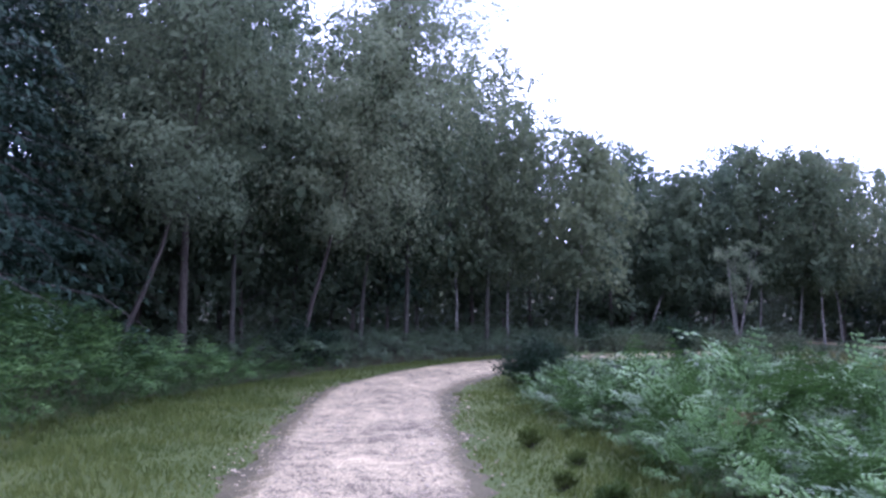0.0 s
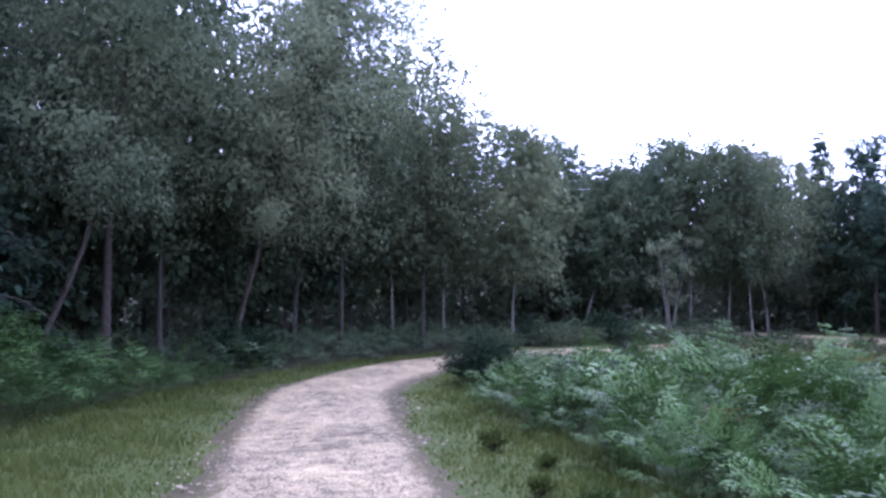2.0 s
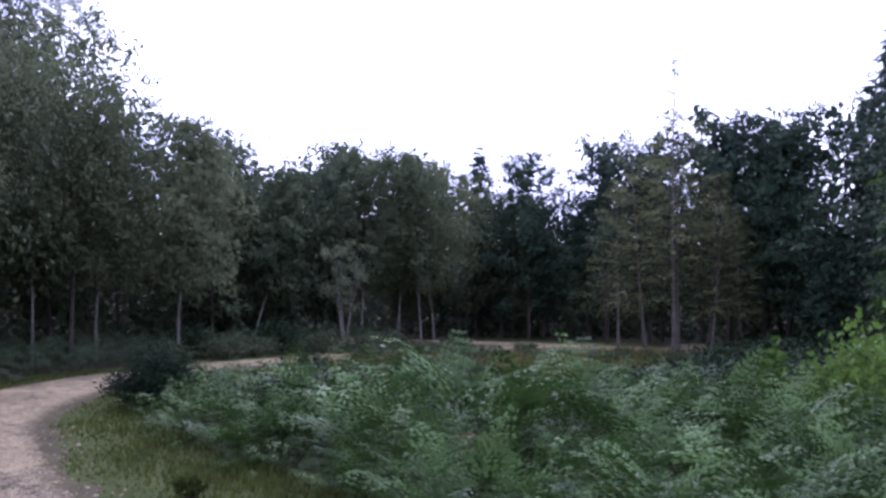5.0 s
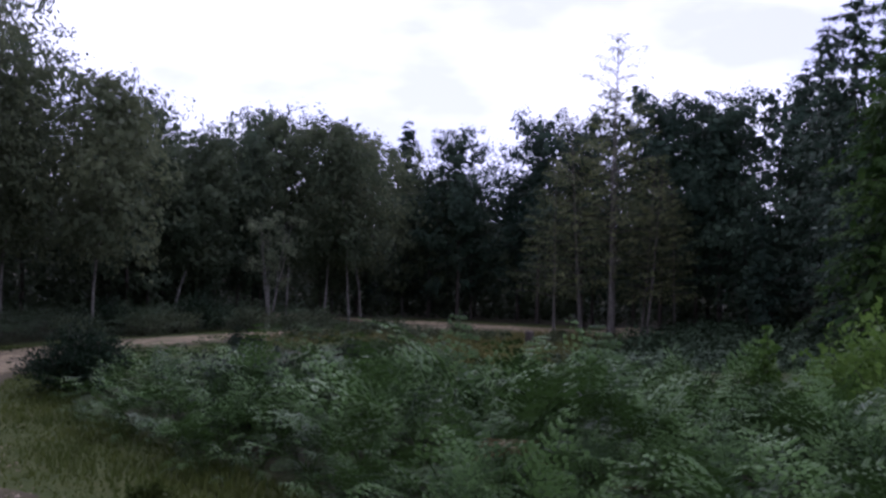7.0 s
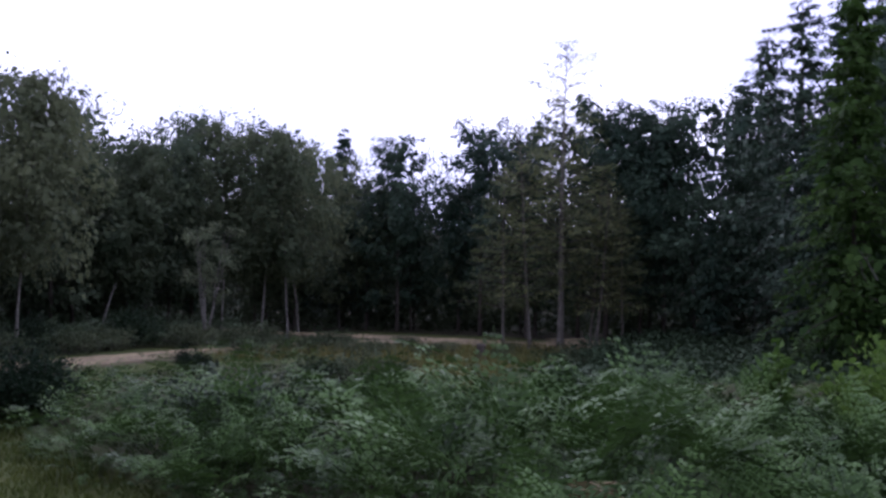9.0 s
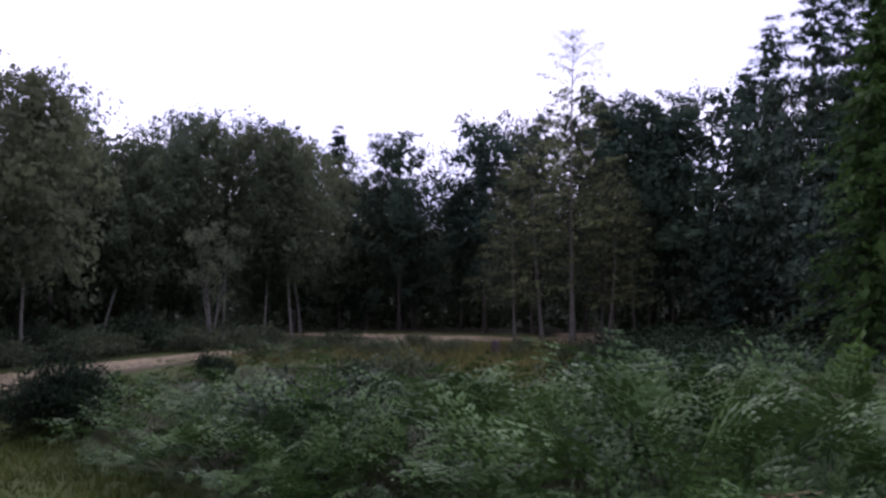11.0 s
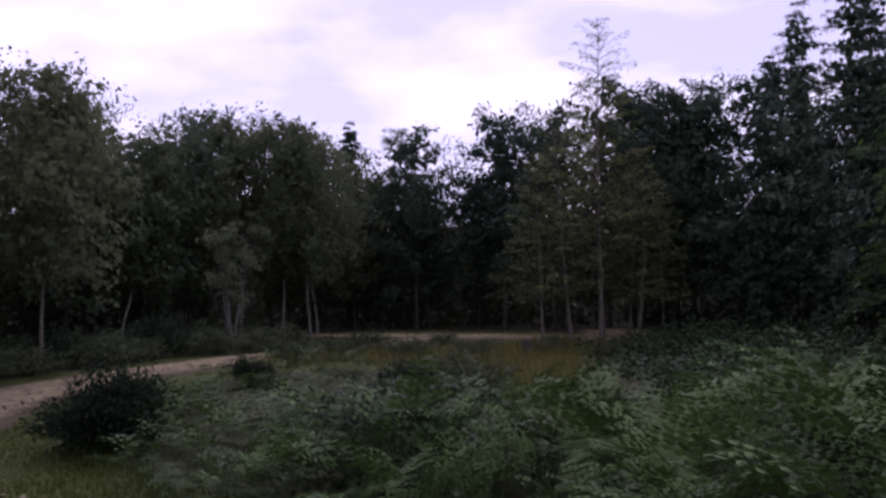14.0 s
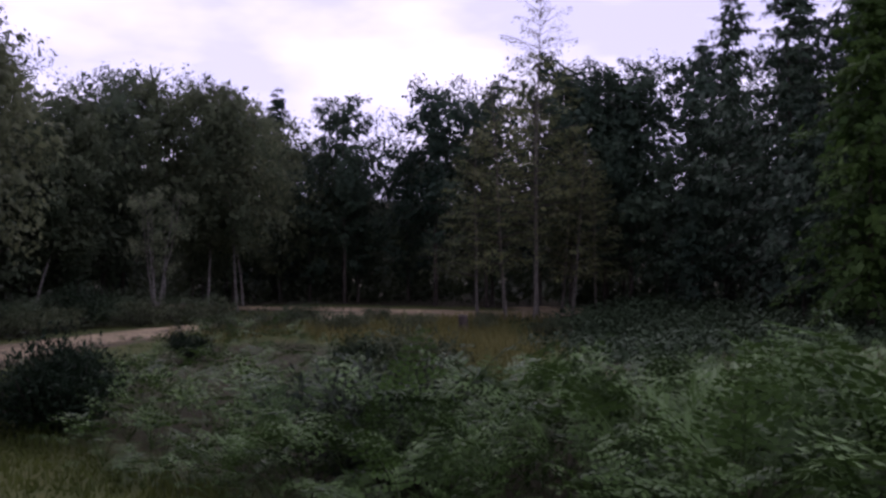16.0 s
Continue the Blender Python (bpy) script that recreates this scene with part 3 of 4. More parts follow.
def scatter(poly, spacing, seed, keep=lambda x, y: x == x):
    """Places at a jittered grid within a polygon."""
    rng = np.random.default_rng(seed)
    gx, gy = np.meshgrid(np.arange(poly[:, 0].min(), poly[:, 0].max(), spacing), np.arange(poly[:, 1].min(), poly[:, 1].max(), spacing))
    x, y = (g.ravel() + rng.uniform(-0.5, 0.5, g.size) * spacing for g in (gx, gy))
    ok = inside(poly, x, y)
    x, y = x[ok], y[ok]
    ok = keep(x, y) & (off_line(PATH_LINE, x, y) > 1.35) & (off_line(ROAD_LINE, x, y) > 1.3)
    return x[ok], y[ok]


def build_bracken():
    rng = np.random.default_rng(21)
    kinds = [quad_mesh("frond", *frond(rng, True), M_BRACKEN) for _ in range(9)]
    dead = quad_mesh("frond", *frond(rng, True), M_RUST)
    x, y = scatter(FERN_FIELD, 0.54, 22)
    near = (x < 8.2) & (y > 3.4) & (y < 13.2) & (x < 2.0 + (y - 1.0))
    order = np.argsort(off_line(np.array([(-1.5, 3), (-1.5, 9)]), x, y) + 100 * ~near)[:170]
    chosen = np.zeros(len(x), bool)
    chosen[order] = near[order]
    rim = off_line(FERN_FIELD, x, y, True) < 0.6
    for px, py, h, front in zip(x[chosen], y[chosen], fern_height(x[chosen], y[chosen]), rim[chosen]):
        plant = tagged(new("bracken_plant"), "green bracken fern with arching feathery fronds", "fern", "bracken beside the path")
        plant.matrix_basis = pose(px, py, height_at(px, py), 0, 0, rng.uniform(0, 360)) @ Matrix.Scale(h * rng.uniform(0.85, 1.1), 4)
        n = 17 if front else 13
        for k in range(n):
            rust = rng.uniform() < 0.003
            f = under(new("frond", dead if rust else kinds[rng.integers(len(kinds))]), plant, "withered rust-brown frond" if rust else "")
            low = k % 3 == 2
            f.matrix_basis = pose(rng.uniform(-0.15, 0.15), rng.uniform(-0.15, 0.15), 0, rng.uniform(-20, 20), rng.uniform(15, 55) if low else rng.uniform(-16, 28),
                                  k * 360 / n + rng.uniform(-22, 22)) @ Matrix.Scale(rng.uniform(0.45, 0.8) if low else rng.uniform(0.74, 1.05), 4)
    withered = tagged(new("bracken_frond", dead), "single withered tan bracken frond among green ones", "fern")
    withered.matrix_basis = pose(2.95, 8.42, height_at(2.95, 8.42), 0, 4, 235) @ Matrix.Scale(1.12, 4)
    # the rest of the field and the far bank, too many to count
    far = [frond(rng, False) for _ in range(8)]
    rest_x, rest_y = x[~chosen], y[~chosen]
    ok = (rest_y > 2.0) & ((rest_x > 2.6) | (rest_y > 8)) & ((rest_x < 11.5) | (rest_y > 11))
    rest_x, rest_y = rest_x[ok], rest_y[ok]
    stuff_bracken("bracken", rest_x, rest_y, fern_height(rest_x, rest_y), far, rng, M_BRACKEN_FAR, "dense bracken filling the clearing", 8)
    ex, ey = scatter(FERN_FIELD, 0.27, 24, lambda px, py: (off_line(FERN_FIELD, px, py, True) < 0.42) & (px < 4.5) & (py > 9.8))
    stuff_bracken("bracken_edge", ex, ey, 0.34 + 0.12 * np.sin(ex * 5 + ey * 3), far, rng, M_BRACKEN_FAR, "low young bracken along the grass verge", 5)
    bx, by = scatter(LEFT_BANK, 0.48, 23, lambda px, py: (py > 7.5) & ((off_line(LEFT_BANK, px, py, True) < 2.6) | (py < 16)))
    edge = smooth01(off_line(LEFT_BANK, bx, by, True) / 1.0)
    bh = (0.60 + 0.34 * edge) * (1 + 0.60 * smooth01((16.5 - by) / 4) + 0.12 * smooth01((by - 18) / 3)) + 0.1 * np.sin(bx * 2.1 + by)
    lx, ly = scatter(LEFT_BANK, 0.30, 25, lambda px, py: (py > 8) & (py < 24) & (px < 2) & (off_line(LEFT_BANK, px, py, True) < 0.5))
    stuff_bracken("bracken_edge", lx, ly, 0.55 + 0.15 * np.sin(lx * 5 + ly * 3), far, rng, M_BRACKEN_BANK, "low bracken spilling over the foot of the bank", 4)
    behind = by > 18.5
    stuff_bracken("bracken", bx[behind], by[behind], bh[behind], far, rng, M_BRACKEN_LIT, "bracken massed beyond the bend of the path, its colour brightened against the shade", 8)
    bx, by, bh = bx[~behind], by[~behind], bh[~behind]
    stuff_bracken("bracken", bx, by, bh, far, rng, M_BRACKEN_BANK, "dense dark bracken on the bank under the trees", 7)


def stuff_bracken(name, x, y, h, far, rng, mat, label, n):
    pieces, z = [], heights(x, y)
    for px, py, pz, ph in zip(x, y, z, h):
        count = n if np.hypot(px + 1, py - 6) < 11 else n - 4
        for k in range(count):
            v, f = far[rng.integers(len(far))]
            low = k % 3 == 1
            a, s, tilt = k * 2 * np.pi / count + rng.uniform(-0.5, 0.5), ph * (rng.uniform(0.4, 0.65) if low else rng.uniform(0.66, 1.02)), rng.uniform(0.2, 0.8) if low else rng.uniform(-0.2, 0.45)
            c, d, ct, st = np.cos(a), np.sin(a), np.cos(tilt), np.sin(tilt)
            vx, vz = v[:, 0] * ct + v[:, 2] * st, -v[:, 0] * st + v[:, 2] * ct
            pieces.append((np.stack([px + s * (c * vx - d * v[:, 1]), py + s * (d * vx + c * v[:, 1]), pz + s * vz], 1), f))
    tagged(new(name, quad_mesh(name, *joined(pieces), mat)), label, "bracken", kind="stuff")


build_bracken()


# ---- shrubs ----
def shrub(name, label, w, h, n, size, mat, seed, stems=9, leaf_width=0.4, upright=0.6, category="bush"):
    """A bush of many forked stems with sprigs along them, in an uneven dome."""
    rng = np.random.default_rng(seed)
    thing = tagged(new(name), label, category)
    wood, C, D = [], [], []
    for k in range(stems * 4):
        a, e = rng.uniform(0, 2 * np.pi), rng.uniform(0.1, 1.0) ** 0.6
        tip = np.array([np.cos(a) * e * w / 2, np.sin(a) * e * w / 2, h * (1 - 0.55 * e * e) * rng.uniform(0.65, 1.1)])
        t = np.linspace(0, 1, 5)[:, None]
        Q = tip * t * np.array([1, 1, 0]) + np.array([0, 0, tip[2]]) * t ** 0.8
        Q[1:] += rng.normal(0, 0.04 * w, (4, 3)) * t[1:]
        wood.append(tube(Q, np.linspace(0.012, 0.003, 5), 4))
        m = n // (stems * 4)
        tt = rng.uniform(0.15, 1, m) ** 0.6
        C.append(np.stack([np.interp(tt, t[:, 0], Q[:, c]) for c in range(3)], 1) + rng.normal(0, 0.07 * w, (m, 3)))
        D.append(unit(tip) * upright + rng.normal(0, 0.6, (m, 3)) + np.array([0, 0, 0.2]))
    C = np.concatenate(C)
    C[:, 2] = np.abs(C[:, 2]) + 0.02
    under(new("stemwork", quad_mesh("stemwork", *joined(wood), M_BARK)), thing)["kind"] = "stuff"
    under(new("foliage", quad_mesh("foliage", *leaves(C, np.concatenate(D), size, rng, leaf_width), mat)), thing)
    return thing


put(shrub("gorse_bush", "dense dark green gorse bush at the path's bend", 1.4, 0.74, 11000, 0.055, M_GORSE, 31, 14), 1.72, 16.0)
dark_bush = put(shrub("gorse_bush", "rounded dark gorse bush among the bracken", 1.6, 1.0, 3600, 0.09, M_GORSE, 32, 12), 7.4, 28.9)
for bx_, by_, s_ in [(4.6, 27.8, 0.9), (-3.0, 19.9, 0.95), (5.6, 20.6, 0.5), (6.2, 17.0, 0.55)]:
    again(dark_bush, bx_, by_, bx_ * 77, s_)
heather = put(shrub("heather_clump", "brownish grey heather clump gone woody", 1.5, 0.5, 1700, 0.08, M_HEATHER, 33, 12), 5.2, 27.0)
for k, (bx_, by_, s_) in enumerate([(6.3, 28.0, 1.0), (8.6, 28.4, 1.1), (9.7, 28.2, 0.9), (11.0, 28.9, 1.0), (3.6, 26.2, 0.9), (12.6, 25.0, 0.7), (13.6, 24.2, 0.7), (14.6, 24.6, 0.6), (15.8, 23.6, 0.6),
                                  (12.0, 26.4, 0.9), (14.6, 26.4, 0.6), (6.9, 16.6, 1.1), (7.6, 17.6, 0.9), (11.2, 24.0, 0.9), (10.0, 24.8, 0.9), (16.6, 22.0, 0.7), (8.6, 24.4, 0.9), (16.9, 24.4, 0.5)]):
    again(heather, bx_, by_, k * 47, s_)
put(shrub("heather_clump", "tall grey-green heather clump standing out of the bracken", 1.8, 0.72, 5200, 0.07, M_HEATH, 38, 12), 2.9, 12.7)
put(shrub("sapling", "bright yellow-green broadleaf sapling standing above the bracken", 0.32, 1.22, 240, 0.11, M_SHRUB, 34, 3, 0.55, 0.4, "sapling"), 8.05, 10.25)
put(shrub("sapling", "thin yellowish sapling in the dry grass", 0.55, 0.95, 220, 0.06, M_LARCH, 35, 3, 0.5, 0.4, "sapling"), 6.9, 16.6)
hazel = put(shrub("hazel_bush", "bright green broad-leaved hazel bush beside the bracken", 1.8, 1.2, 3600, 0.085, M_SHRUB, 36, 8, 0.65, 0.3), 7.6, 8.3)
again(hazel, 9.0, 9.0, 120, 1.1)
def stump(x, y, h, r, seed):
    """A short sawn tree stump with a flared foot and an uneven top."""
    rng = np.random.default_rng(seed)
    rings, sides = [(0.0, 1.5), (0.12, 1.12), (0.5, 1.0), (0.94, 0.95), (1.0, 0.88), (0.99, 0.45), (0.985, 0.02)], 12
    th = np.arange(sides) * 2 * np.pi / sides
    wob = 1 + 0.12 * np.sin(3 * th + 1) + 0.06 * rng.normal(size=sides)
    V = np.concatenate([np.stack([r * k * wob * np.cos(th), r * k * wob * np.sin(th), h * z + (0.02 * np.sin(th) if z > 0.9 else 0 * th)], 1) for z, k in rings])
    i, j = np.meshgrid(np.arange(len(rings) - 1), np.arange(sides), indexing="ij")
    F = np.stack([i * sides + j, i * sides + (j + 1) % sides, (i + 1) * sides + (j + 1) % sides, (i + 1) * sides + j], -1).reshape(-1, 4)
    ob = tagged(new("tree_stump", quad_mesh("tree_stump", V, F, M_BARK)), "short dark weathered tree stump in the dry grass", "stump")
    return put(ob, x, y)


stump(15.1, 23.6, 0.42, 0.13, 61)
tuft = put(shrub("grass_tuft", "small coarse tuft of grass on the verge", 0.26, 0.2, 900, 0.05, M_GRASS, 37, 4), 0.95, 9.6)
for k, (bx_, by_, s_) in enumerate([(1.05, 7.6, 0.8), (1.35, 7.0, 1.0), (1.3, 8.6, 0.7)]):
    again(tuft, bx_, by_, k * 80, s_)


# ---- the wood ----
def build_wood():
    kinds = {}
    place = lambda key, make, x, y, turn=0, s=1.0: again(kinds[key], x, y, turn, s) if key in kinds else kinds.setdefault(key, put(make(), x, y, turn, s))
    # trees with a known stand
    put(birch(101, 6.6, (0.15, 0.1), 7500, wide=1.05), 4.0, 27.0)
    put(birch(102, 6.0, (0.95, 0.2), 5500, "leaning pale birch at the wood's edge", 0.7), 7.2, 31.6)
    put(tree("rowan_tree", "small vase-shaped rowan with several stems and thin leaf", 3.4, 0.11, 0.35, lambda h: 0.35 + 0.35 * math.sin(math.pi * h), 30, 2600, 0.08, M_BIRCH_VEILED, M_BIRCH_BARK, 103,
             0.9, 0.3, stems=5, spread=0.16, core=40, core_size=0.15), 9.8, 29.9)
    place("b1", lambda: birch(104, 7.4, (0.3, 0), 7600), 11.6, 33.0)
    place("b2", lambda: birch(105, 7.2, (0.25, 0.2), 7600), 12.9, 32.6)
    place("b1", None, 13.6, 32.0, 130, 0.95)
    place("b2", None, 15.2, 34.2, 70, 1.0)
    place("o1", lambda: oak(106, 9.4), 3.3, 34.0, 0, 0.93)
    place("o2", lambda: oak(107, 7.8, wide=1.1), 12.2, 37.0)
    place("s1", lambda: spruce(108, 9.0, wide=0.8), 20.0, 39.4)
    place("p1", lambda: pine(109, 7.9), 20.9, 30.6)
    place("p2", lambda: pine(110, 8.3), 19.6, 34.2, 0, 0.92)
    # the larches in the hollow
    put(thin_larch(111, 9.4, 7000, 0.3, wide=1.1), 18.4, 23.9)
    slim = put(thin_larch(112, 6.8, 5200, 0.22, (-0.5, 0.2), 1.25, "thin larch hung with yellow-green needles low down"), 17.8, 24.5)
    put(thin_larch(113, 7.2, 4800, 0.3, (0.3, 0.3), 1.05, "slim larch with bare lower stem and dull needles"), 18.9, 24.3)
    put(thin_larch(114, 5.2, 3600, 0.2, (0.4, -0.2), 1.25, "young leaning larch with yellow-green needles"), 19.4, 23.4)
    for lx, ly, turn, s in [(20.2, 24.4, 150, 0.85), (20.9, 23.6, 40, 0.7), (17.1, 25.0, 250, 0.8)]:
        again(slim, lx, ly, turn, s)
    # the spruces and pines that close the clearing
    place("p2", None, 23.4, 24.0, 40, 1.04)
    place("p1", None, 22.3, 25.6, 200, 1.02)
    place("s2", lambda: spruce(115, 10.8, 8500, 1.05), 26.2, 21.9)
    place("s3", lambda: spruce(116, 12.6, 8500, 0.95), 29.2, 20.8)
    place("s2", None, 28.0, 18.6, 150, 1.12)
    place("s3", None, 25.0, 17.2, 80, 0.85)
    hemlock = put(spruce(117, 8.6, 9500, 0.95, M_HEMLOCK, "hemlock with bright green drooping sprays and a bare dead branch", 0.1), 17.6, 14.4)
    t = np.linspace(0, 1, 7)[:, None]
    bare = np.array([-1.2, -1.1, 2.0]) + t * np.array([-0.9, -0.1, 0.55]) + np.sin(t * 3.0) * np.array([0, 0, 0.05])
    twig = bare[3] + t * np.array([-0.3, -0.15, 0.12])
    under(new("dead_branch", quad_mesh("dead_branch", *joined([tube(bare, np.linspace(0.026, 0.006, 7), 6), tube(twig, np.linspace(0.016, 0.004, 7), 5)]), M_BIRCH_BARK, True)), hemlock, "pale bare dead branch")
    place("s2", None, 20.5, 14.0, 20, 0.95)
    place("s3", None, 21.5, 17.8, 20, 0.8)
    # the near edge of the wood, up the bank
    place("s4", lambda: spruce(118, 9.5, 17000, 1.15, None, "dark spruce with long drooping boughs beside the path", 0.08), -7.9, 11.9)
    put(birch(119, 9.6, (2.8, 0.4), 30000, "leaning birch with a broad hanging crown", 1.1, M_BARK), -6.4, 17.2)
    put(birch(120, 9.9, (2.0, 0.1), 34000, "broad birch with hanging grey-green leaves", 1.15, M_BARK), -3.5, 21.3)
    put(tree("pine_tree", "tall thin pine with a bare dark stem", 12, 0.14, 0.62, lambda h: 1.3, 22, 2600, 0.13, M_CONIFER, M_BARK, 121, 0.4, 0.2, core=60, core_size=0.15), -5.6, 19.4)
    put(airy_birch(122, 9.9), -1.0, 24.8)
    put(airy_birch(123, 9.0), 1.3, 26.4)
    place("b3", lambda: birch(124, 7.0, (0.3, 0), 8500, "birch with grey bark and hanging leaves", 1.1, M_GREY_BARK), -2.2, 24.0, 0, 1.3)
    place("b1", None, 0.4, 26.4, 60, 0.9)
    place("b2", None, 2.0, 27.6, 220, 0.95)
    place("o3", lambda: oak(125, 8.4), 1.0, 30.0)
    place("b3", None, -4.8, 20.6, 140, 1.1)
    place("s4", None, -8.3, 15.6, 100, 1.1)
    place("s4", None, -7.4, 13.6, 220, 0.92)
    # the mass of the wood behind
    def simple(name, label, height, width, mat, bark, seed, size, conic):
        prof = (lambda h: height * (0.03 + width * (1 - h) ** 0.85)) if conic else (lambda h: height * (0.08 + width * math.sin(math.pi * min(0.97, 0.2 + 0.78 * h)) ** 0.7))
        return tree(name, label, height, 0.04 + 0.006 * height, 0.13, prof, 60 if conic else 34, 3600, size, mat, bark, seed, 0.05 if conic else 0.65, 0.3, hang=0.5, leaf_width=0.5, core=1700, core_size=0.27, boughs=5 if conic else 0)
    far_kinds = {"o": ("broadleaf_tree", "dull green broadleaf tree deep in the wood", 8.0, 0.26, M_OAK_LEAF, M_BARK, False), "b": ("birch_tree", "grey-green birch deep in the wood", 7.8, 0.22, M_BIRCH_LEAF, M_GREY_BARK, False),
                 "s": ("spruce_tree", "dark spruce deep in the wood", 9.8, 0.24, M_CONIFER, M_BARK, True), "p": ("pine_tree", "dark pine deep in the wood", 8.4, 0.24, M_CONIFER, M_BARK, False)}
    def far_tree(key, x, y, turn, s):
        k = "far_" + key
        s = s * (1.05 if x < 9 else 0.94 if x < 16 else 0.97) if 5 < x < 24 and y > 30 else s
        nm, lb, h, w, ml, mb, con = far_kinds[key[0]]
        return place(k, lambda: simple(nm, lb, h, w, ml, mb, 300 + sum(map(ord, key)), 0.125, con), x, y, turn, s)
    for x, y, key, s in [(24.8, 23.0, "p", 1.0), (25.2, 25.5, "p2", 1.0), (27.5, 23.8, "s", 1.0), (24.0, 21.0, "p2", 0.8), (22.6, 19.2, "p", 0.75), (24.6, 18.9, "s2", 0.85), (21.4, 20.6, "s2", 0.5), (20.4, 17.0, "s", 0.62), (19.2, 16.0, "p", 0.6),
                         (22.6, 22.2, "p", 0.6), (21.2, 28.4, "p", 0.9), (22.6, 27.2, "p2", 1.0), (9.2, 33.4, "o", 0.85), (10.4, 34.6, "o2", 0.95), (14.4, 36.2, "o", 0.9), (16.4, 36.8, "o2", 0.98), (18.6, 37.0, "b2", 0.95), (6.0, 32.0, "o2", 0.95), (-5.0, 22.4, "o", 1.1), (-2.6, 25.8, "o2", 1.05), (8.0, 35.4, "o", 0.95), (6.4, 36.4, "b", 0.95), (9.6, 37.4, "o2", 1.0), (11.2, 36.0, "b2", 0.95), (20.5, 34.5, "p", 0.76), (21.6, 35.8, "o", 0.82), (22.5, 38, "o2", 0.9), (19.3, 36, "p2", 0.76), (21.6, 32.8, "p2", 0.72), (-8.2, 19.0, "o", 1.3), (-7.2, 21.4, "o2", 1.25), (-10, 17, "s", 1.3), (-6.2, 25, "b", 1.25), (-9.4, 13, "s2", 1.2), (-9, 10.5, "o", 1.35), (-3.4, 27.6, "o", 1.2), (-0.8, 28.4, "b2", 1.1), (-7.0, 24.4, "o2", 1.6), (-9.4, 21.4, "o", 1.6), (-5.0, 27.2, "o", 1.5), (-2.4, 29.0, "o2", 1.32), (-11, 15, "o2", 1.6), (-11, 18.4, "o", 1.6), (23.6, 25.2, "p", 0.9), (24.0, 27.2, "s2", 0.9), (22.6, 29.4, "p", 0.95), (0.6, 31.0, "b", 1.05), (2.2, 32.4, "o", 1.05), (7.2, 34.2, "o2", 1.0), (8.9, 34.2, "o", 0.98), (12.2, 37.8, "s2", 0.86), (17.2, 38.6, "s", 0.85), (20.6, 40.0, "s2", 0.9)]:
        far_tree(key, x, y, x * 50, s)
    rng = np.random.default_rng(77)
    gx, gy = np.meshgrid(np.arange(-24, 46, 3.3), np.arange(-26, 56, 3.3))
    x, y = gx.ravel() + rng.uniform(-1.1, 1.1, gx.size), gy.ravel() + rng.uniform(-1.1, 1.1, gx.size)
    out = ~inside(CLEARING, x, y)
    d = off_line(CLEARING, x, y, True)
    deep = np.where(y < 0, 2.4, 4.6)
    ok = out & (d > 1.0) & (d < deep) & (off_line(ROAD_LINE, x, y) > 1.5) & (off_line(PATH_LINE, x, y) > 2.5)
    for k, (px, py, dd) in enumerate(zip(x[ok], y[ok], d[ok])):
        unseen = not -0.6 < math.atan2(px + 1, py - 3) < 1.35
        if unseen and k % 2:
            continue
        east = px > 20 and py < 30
        key = rng.choice(["s", "s2", "p", "p2", "s"] if east else ["o", "o2", "b", "b2", "o", "o2", "p" if py > 20 else "s"])
        s = rng.uniform(0.80, 0.96) + (0.17 if px < -5 or east else 0)
        far_tree(key, px, py, rng.uniform(0, 360), s)


build_wood()


def build_wood_shade():
    """Thickets of small trees' foliage, added as dark shade between and behind the wood's stems."""
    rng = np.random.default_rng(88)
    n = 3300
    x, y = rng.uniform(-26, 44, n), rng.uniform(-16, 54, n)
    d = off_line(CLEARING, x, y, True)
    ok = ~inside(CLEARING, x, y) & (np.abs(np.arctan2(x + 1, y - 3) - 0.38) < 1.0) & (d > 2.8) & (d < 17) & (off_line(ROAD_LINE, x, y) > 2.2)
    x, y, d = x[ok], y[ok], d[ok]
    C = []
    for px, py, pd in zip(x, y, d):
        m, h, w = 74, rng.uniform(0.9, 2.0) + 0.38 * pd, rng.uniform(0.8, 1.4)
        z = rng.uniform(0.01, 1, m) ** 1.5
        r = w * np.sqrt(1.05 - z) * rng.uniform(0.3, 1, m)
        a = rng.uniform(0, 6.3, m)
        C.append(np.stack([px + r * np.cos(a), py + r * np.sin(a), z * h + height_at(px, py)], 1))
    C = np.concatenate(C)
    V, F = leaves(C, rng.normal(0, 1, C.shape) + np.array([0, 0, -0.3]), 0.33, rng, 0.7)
    # filling added to darken the gaps and shut out sky behind the stems
    tagged(new("undergrowth", quad_mesh("undergrowth", V, F, M_SHADE_FILL)), "dark tangled foliage added as shade between the trees of the wood", "undergrowth", kind="stuff")


build_wood_shade()


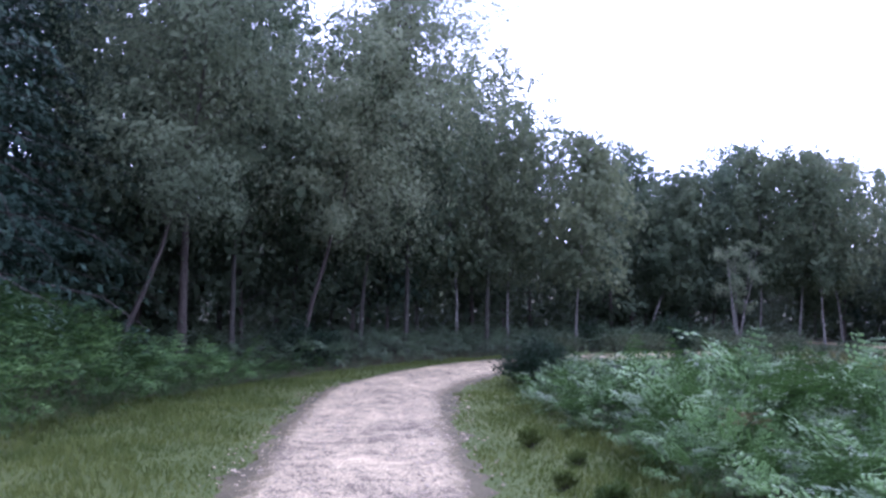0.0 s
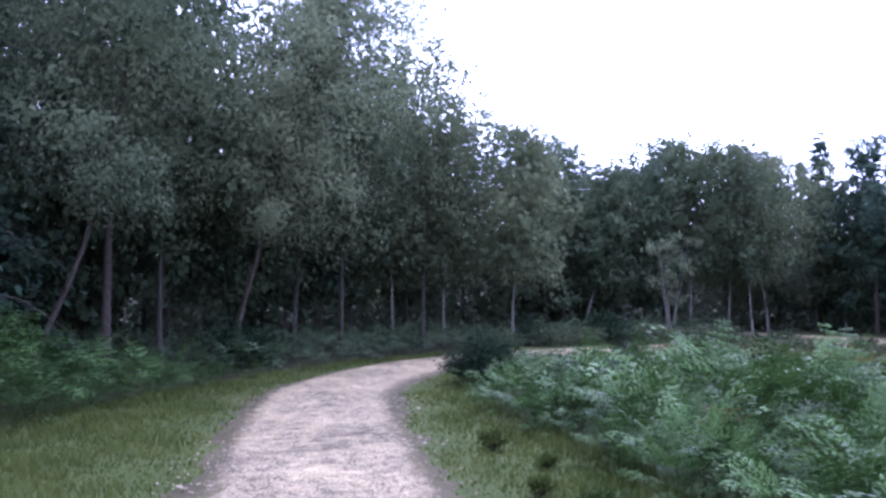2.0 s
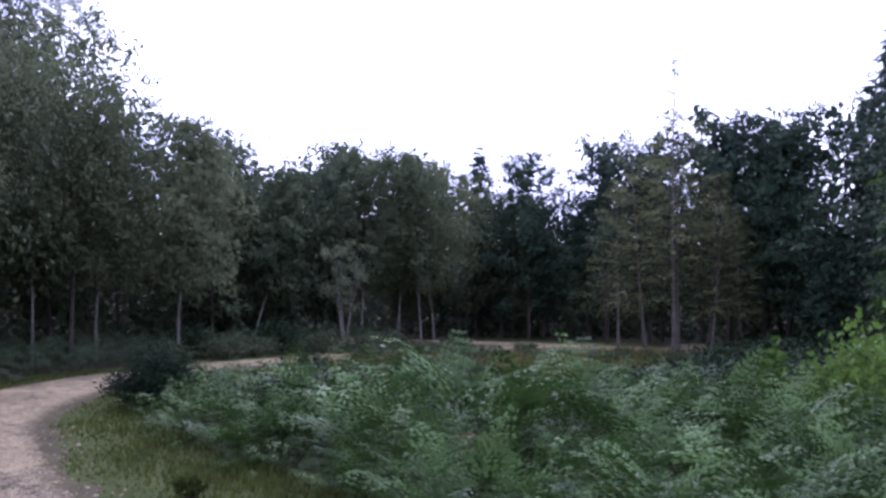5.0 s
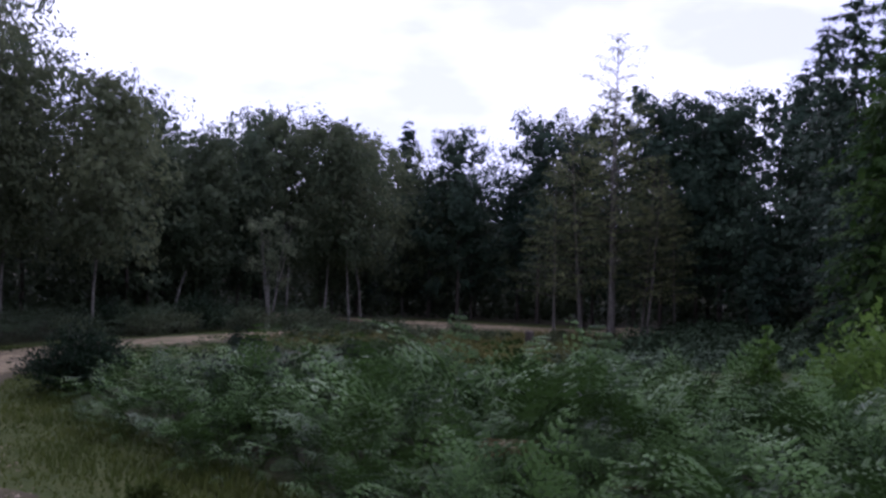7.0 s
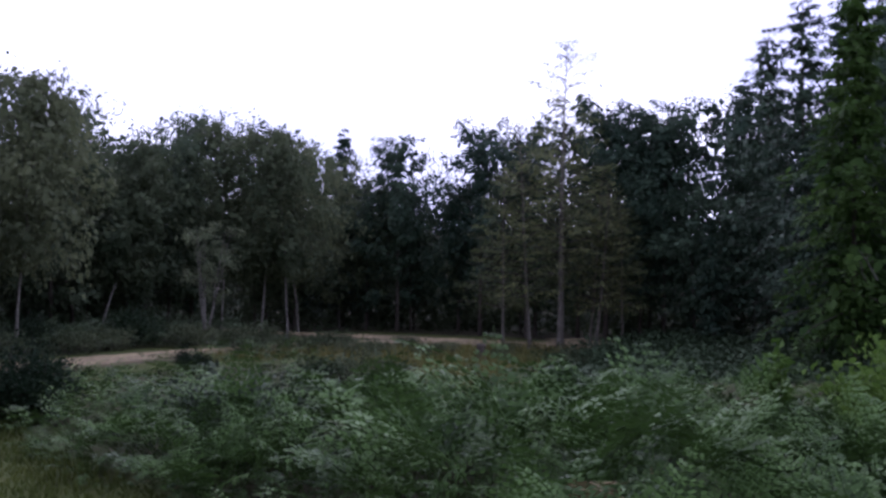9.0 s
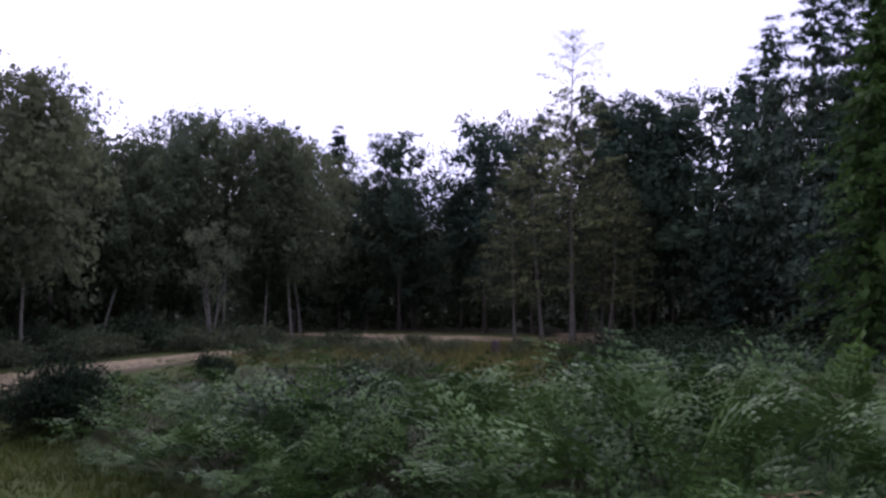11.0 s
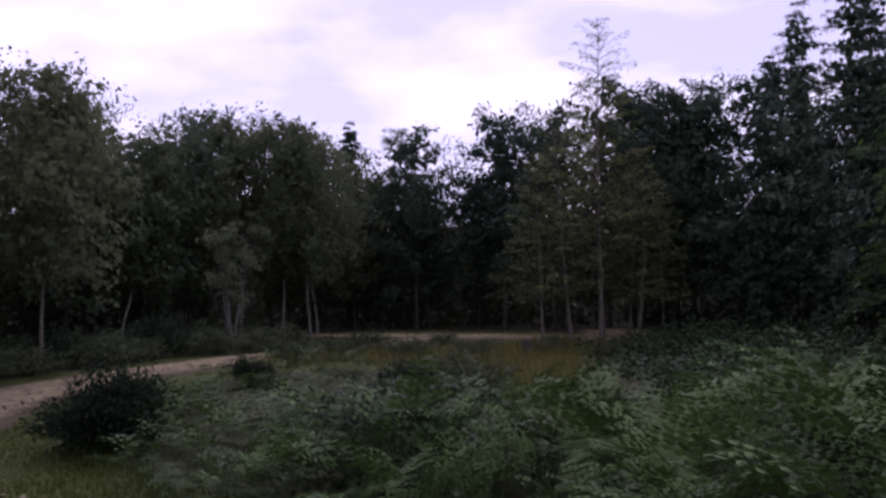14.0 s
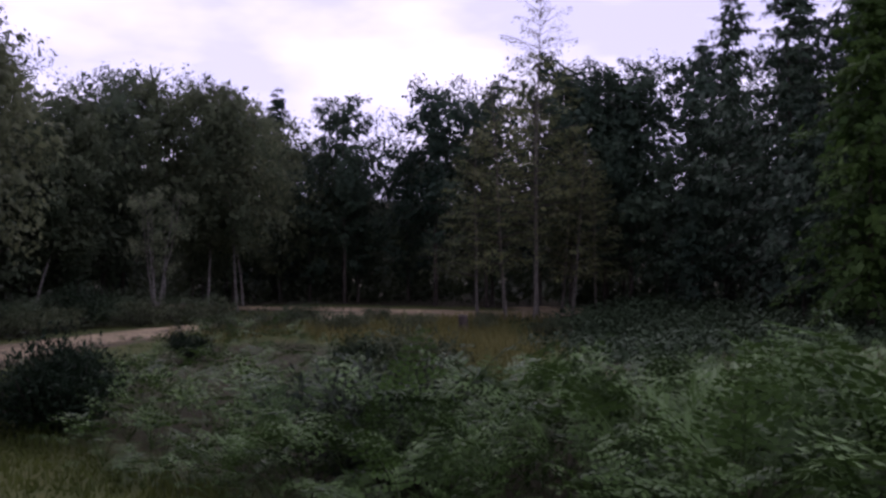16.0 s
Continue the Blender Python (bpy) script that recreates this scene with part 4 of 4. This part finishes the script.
def build_brambles():
    """Low dark bramble at the foot of the spruces."""
    rng = np.random.default_rng(89)
    x, y = rng.uniform(10, 24, 1500), rng.uniform(13, 26, 1500)
    ok = inside(CLEARING, x, y) & ~inside(FERN_FIELD, x, y) & (x + 1.5 > 1.2 * (y - 7) + rng.normal(0.5, 0.8, 1500)) & (off_line(ROAD_LINE, x, y) > 2.0)
    C, N = [], []
    for px, py in zip(x[ok], y[ok]):
        m, h, w = 48, rng.uniform(0.2, 0.45) + 0.3 * smooth01((px - 15) / 4), rng.uniform(0.35, 0.6)
        ball = unit(rng.normal(0, 1, (m, 3)))
        ball[:, 2] = np.abs(ball[:, 2])
        C.append(np.array([px, py, height_at(px, py)]) + ball * np.array([w, w, h]) * rng.uniform(0.5, 1, (m, 1)))
        N.append(ball + rng.normal(0, 0.3, (m, 3)))
    C, N = np.concatenate(C), np.concatenate(N)
    V, F = leaves(C, rng.normal(0, 1, C.shape), 0.10, rng, 0.6, 0.06, N)
    tagged(new("bramble", quad_mesh("bramble", V, F, M_GORSE)), "low dark bramble at the foot of the spruces", "bramble", kind="stuff")


build_brambles()


# ---- grass, dry grass and stones ----
def blades(name, x, y, h, mat, label, seed, width=0.008):
    rng = np.random.default_rng(seed)
    n = len(x)
    B = np.stack([x, y, heights(x, y) - 0.005], 1)
    a = rng.uniform(0, 2 * np.pi, n)
    side = np.stack([np.cos(a), np.sin(a), np.zeros(n)], 1) * width
    tip = B + np.stack([rng.normal(0, 0.35, n) * h, rng.normal(0, 0.35, n) * h, h], 1)
    mid = (B + tip) / 2 + np.array([0, 0, 1]) * (h * 0.12)[:, None]
    V = np.stack([B - side, B + side, mid + side * 0.7, mid - side * 0.7, tip, tip + side * 0.1], 1).reshape(-1, 3)
    k = np.arange(n)[:, None] * 6
    F = np.concatenate([k + np.array([[0, 1, 2, 3]]), k + np.array([[3, 2, 5, 4]])])
    tagged(new(name, quad_mesh(name, V, F, mat)), label, "grass", kind="stuff")


def build_grass():
    rng = np.random.default_rng(41)
    n = 90000
    x, y = rng.uniform(-5.5, 3.0, n), rng.uniform(4.5, 24, n)
    d = off_line(PATH_LINE, x, y)
    ok = (d > 0.98 + 0.25 * rng.exponential(1, n)) & (~inside(FERN_FIELD, x, y) | (off_line(FERN_FIELD, x, y, True) < 0.3)) & (~inside(LEFT_BANK, x, y) | (off_line(LEFT_BANK, x, y, True) < 0.35)) & (rng.uniform(size=n) < 0.9) & (d < 4.5)
    x, y, d = x[ok], y[ok], d[ok]
    h = rng.uniform(0.03, 0.09, len(x)) * (0.6 + 0.6 * smooth01((d - 1.1) / 1.5)) * (1 + 0.5 * np.sin(x * 3.1) * np.sin(y * 2.3))
    blades("grass", x, y, h, M_GRASS, "short green grass on the path's verges", 42, 0.01)
    n = 14000
    x, y = rng.uniform(7.0, 19, n), rng.uniform(15.5, 25.5, n)
    ok = ~inside(FERN_FIELD, x, y) & (off_line(ROAD_LINE, x, y) > 1.1) & (off_line(PATH_LINE, x, y) > 1.2) & inside(CLEARING, x, y) & (x + 1.5 < 1.2 * (y - 7) + rng.normal(-0.6, 0.8, n))
    blades("dry_grass", x[ok], y[ok], rng.uniform(0.12, 0.36, ok.sum()), M_DRYGRASS, "tawny dry grass in the shallow hollow", 43, 0.012)


def build_stones():
    """Loose stones on the path, flat-bottomed and uneven."""
    rng = np.random.default_rng(51)
    pts = curve_points(PATH_LINE, 0.2)
    pts = pts[(pts[:, 1] > 4.5) & (pts[:, 1] < 17)]
    n = 3600
    c = pts[rng.integers(len(pts), size=n)] + rng.uniform(-0.12, 0.12, (n, 2))
    c[:, 0] += np.clip(rng.normal(0, 0.62, n), -1.25, 1.25)
    cube = np.array([(-1, -1, 0), (1, -1, 0), (1, 1, 0), (-1, 1, 0), (-0.6, -0.6, 1), (0.6, -0.6, 1), (0.6, 0.6, 1), (-0.6, 0.6, 1)], float)
    faces = np.array([(0, 1, 5, 4), (1, 2, 6, 5), (2, 3, 7, 6), (3, 0, 4, 7), (4, 5, 6, 7)])
    s = rng.lognormal(math.log(0.0075), 0.4, n)[:, None, None]
    V = cube[None] * rng.uniform(0.6, 1.3, (n, 1, 3)) * s * rng.uniform(0.8, 1.2, (n, 8, 1))
    a = rng.uniform(0, 6.3, n)
    ca, sa = np.cos(a)[:, None], np.sin(a)[:, None]
    V = np.stack([V[..., 0] * ca - V[..., 1] * sa, V[..., 0] * sa + V[..., 1] * ca, V[..., 2] * 0.9], -1)
    z = heights(c[:, 0], c[:, 1]) + np.where(off_line(PATH_LINE, c[:, 0], c[:, 1]) < 0.95, 0.045, 0.02)
    V += np.stack([c[:, 0], c[:, 1], z], 1)[:, None]
    F = (faces[None] + np.arange(n)[:, None, None] * 8).reshape(-1, 4)
    tagged(new("gravel", quad_mesh("gravel", V.reshape(-1, 3), F, M_PEBBLE)), "loose pale stones scattered on the path", "gravel", kind="stuff")


build_grass()
build_stones()
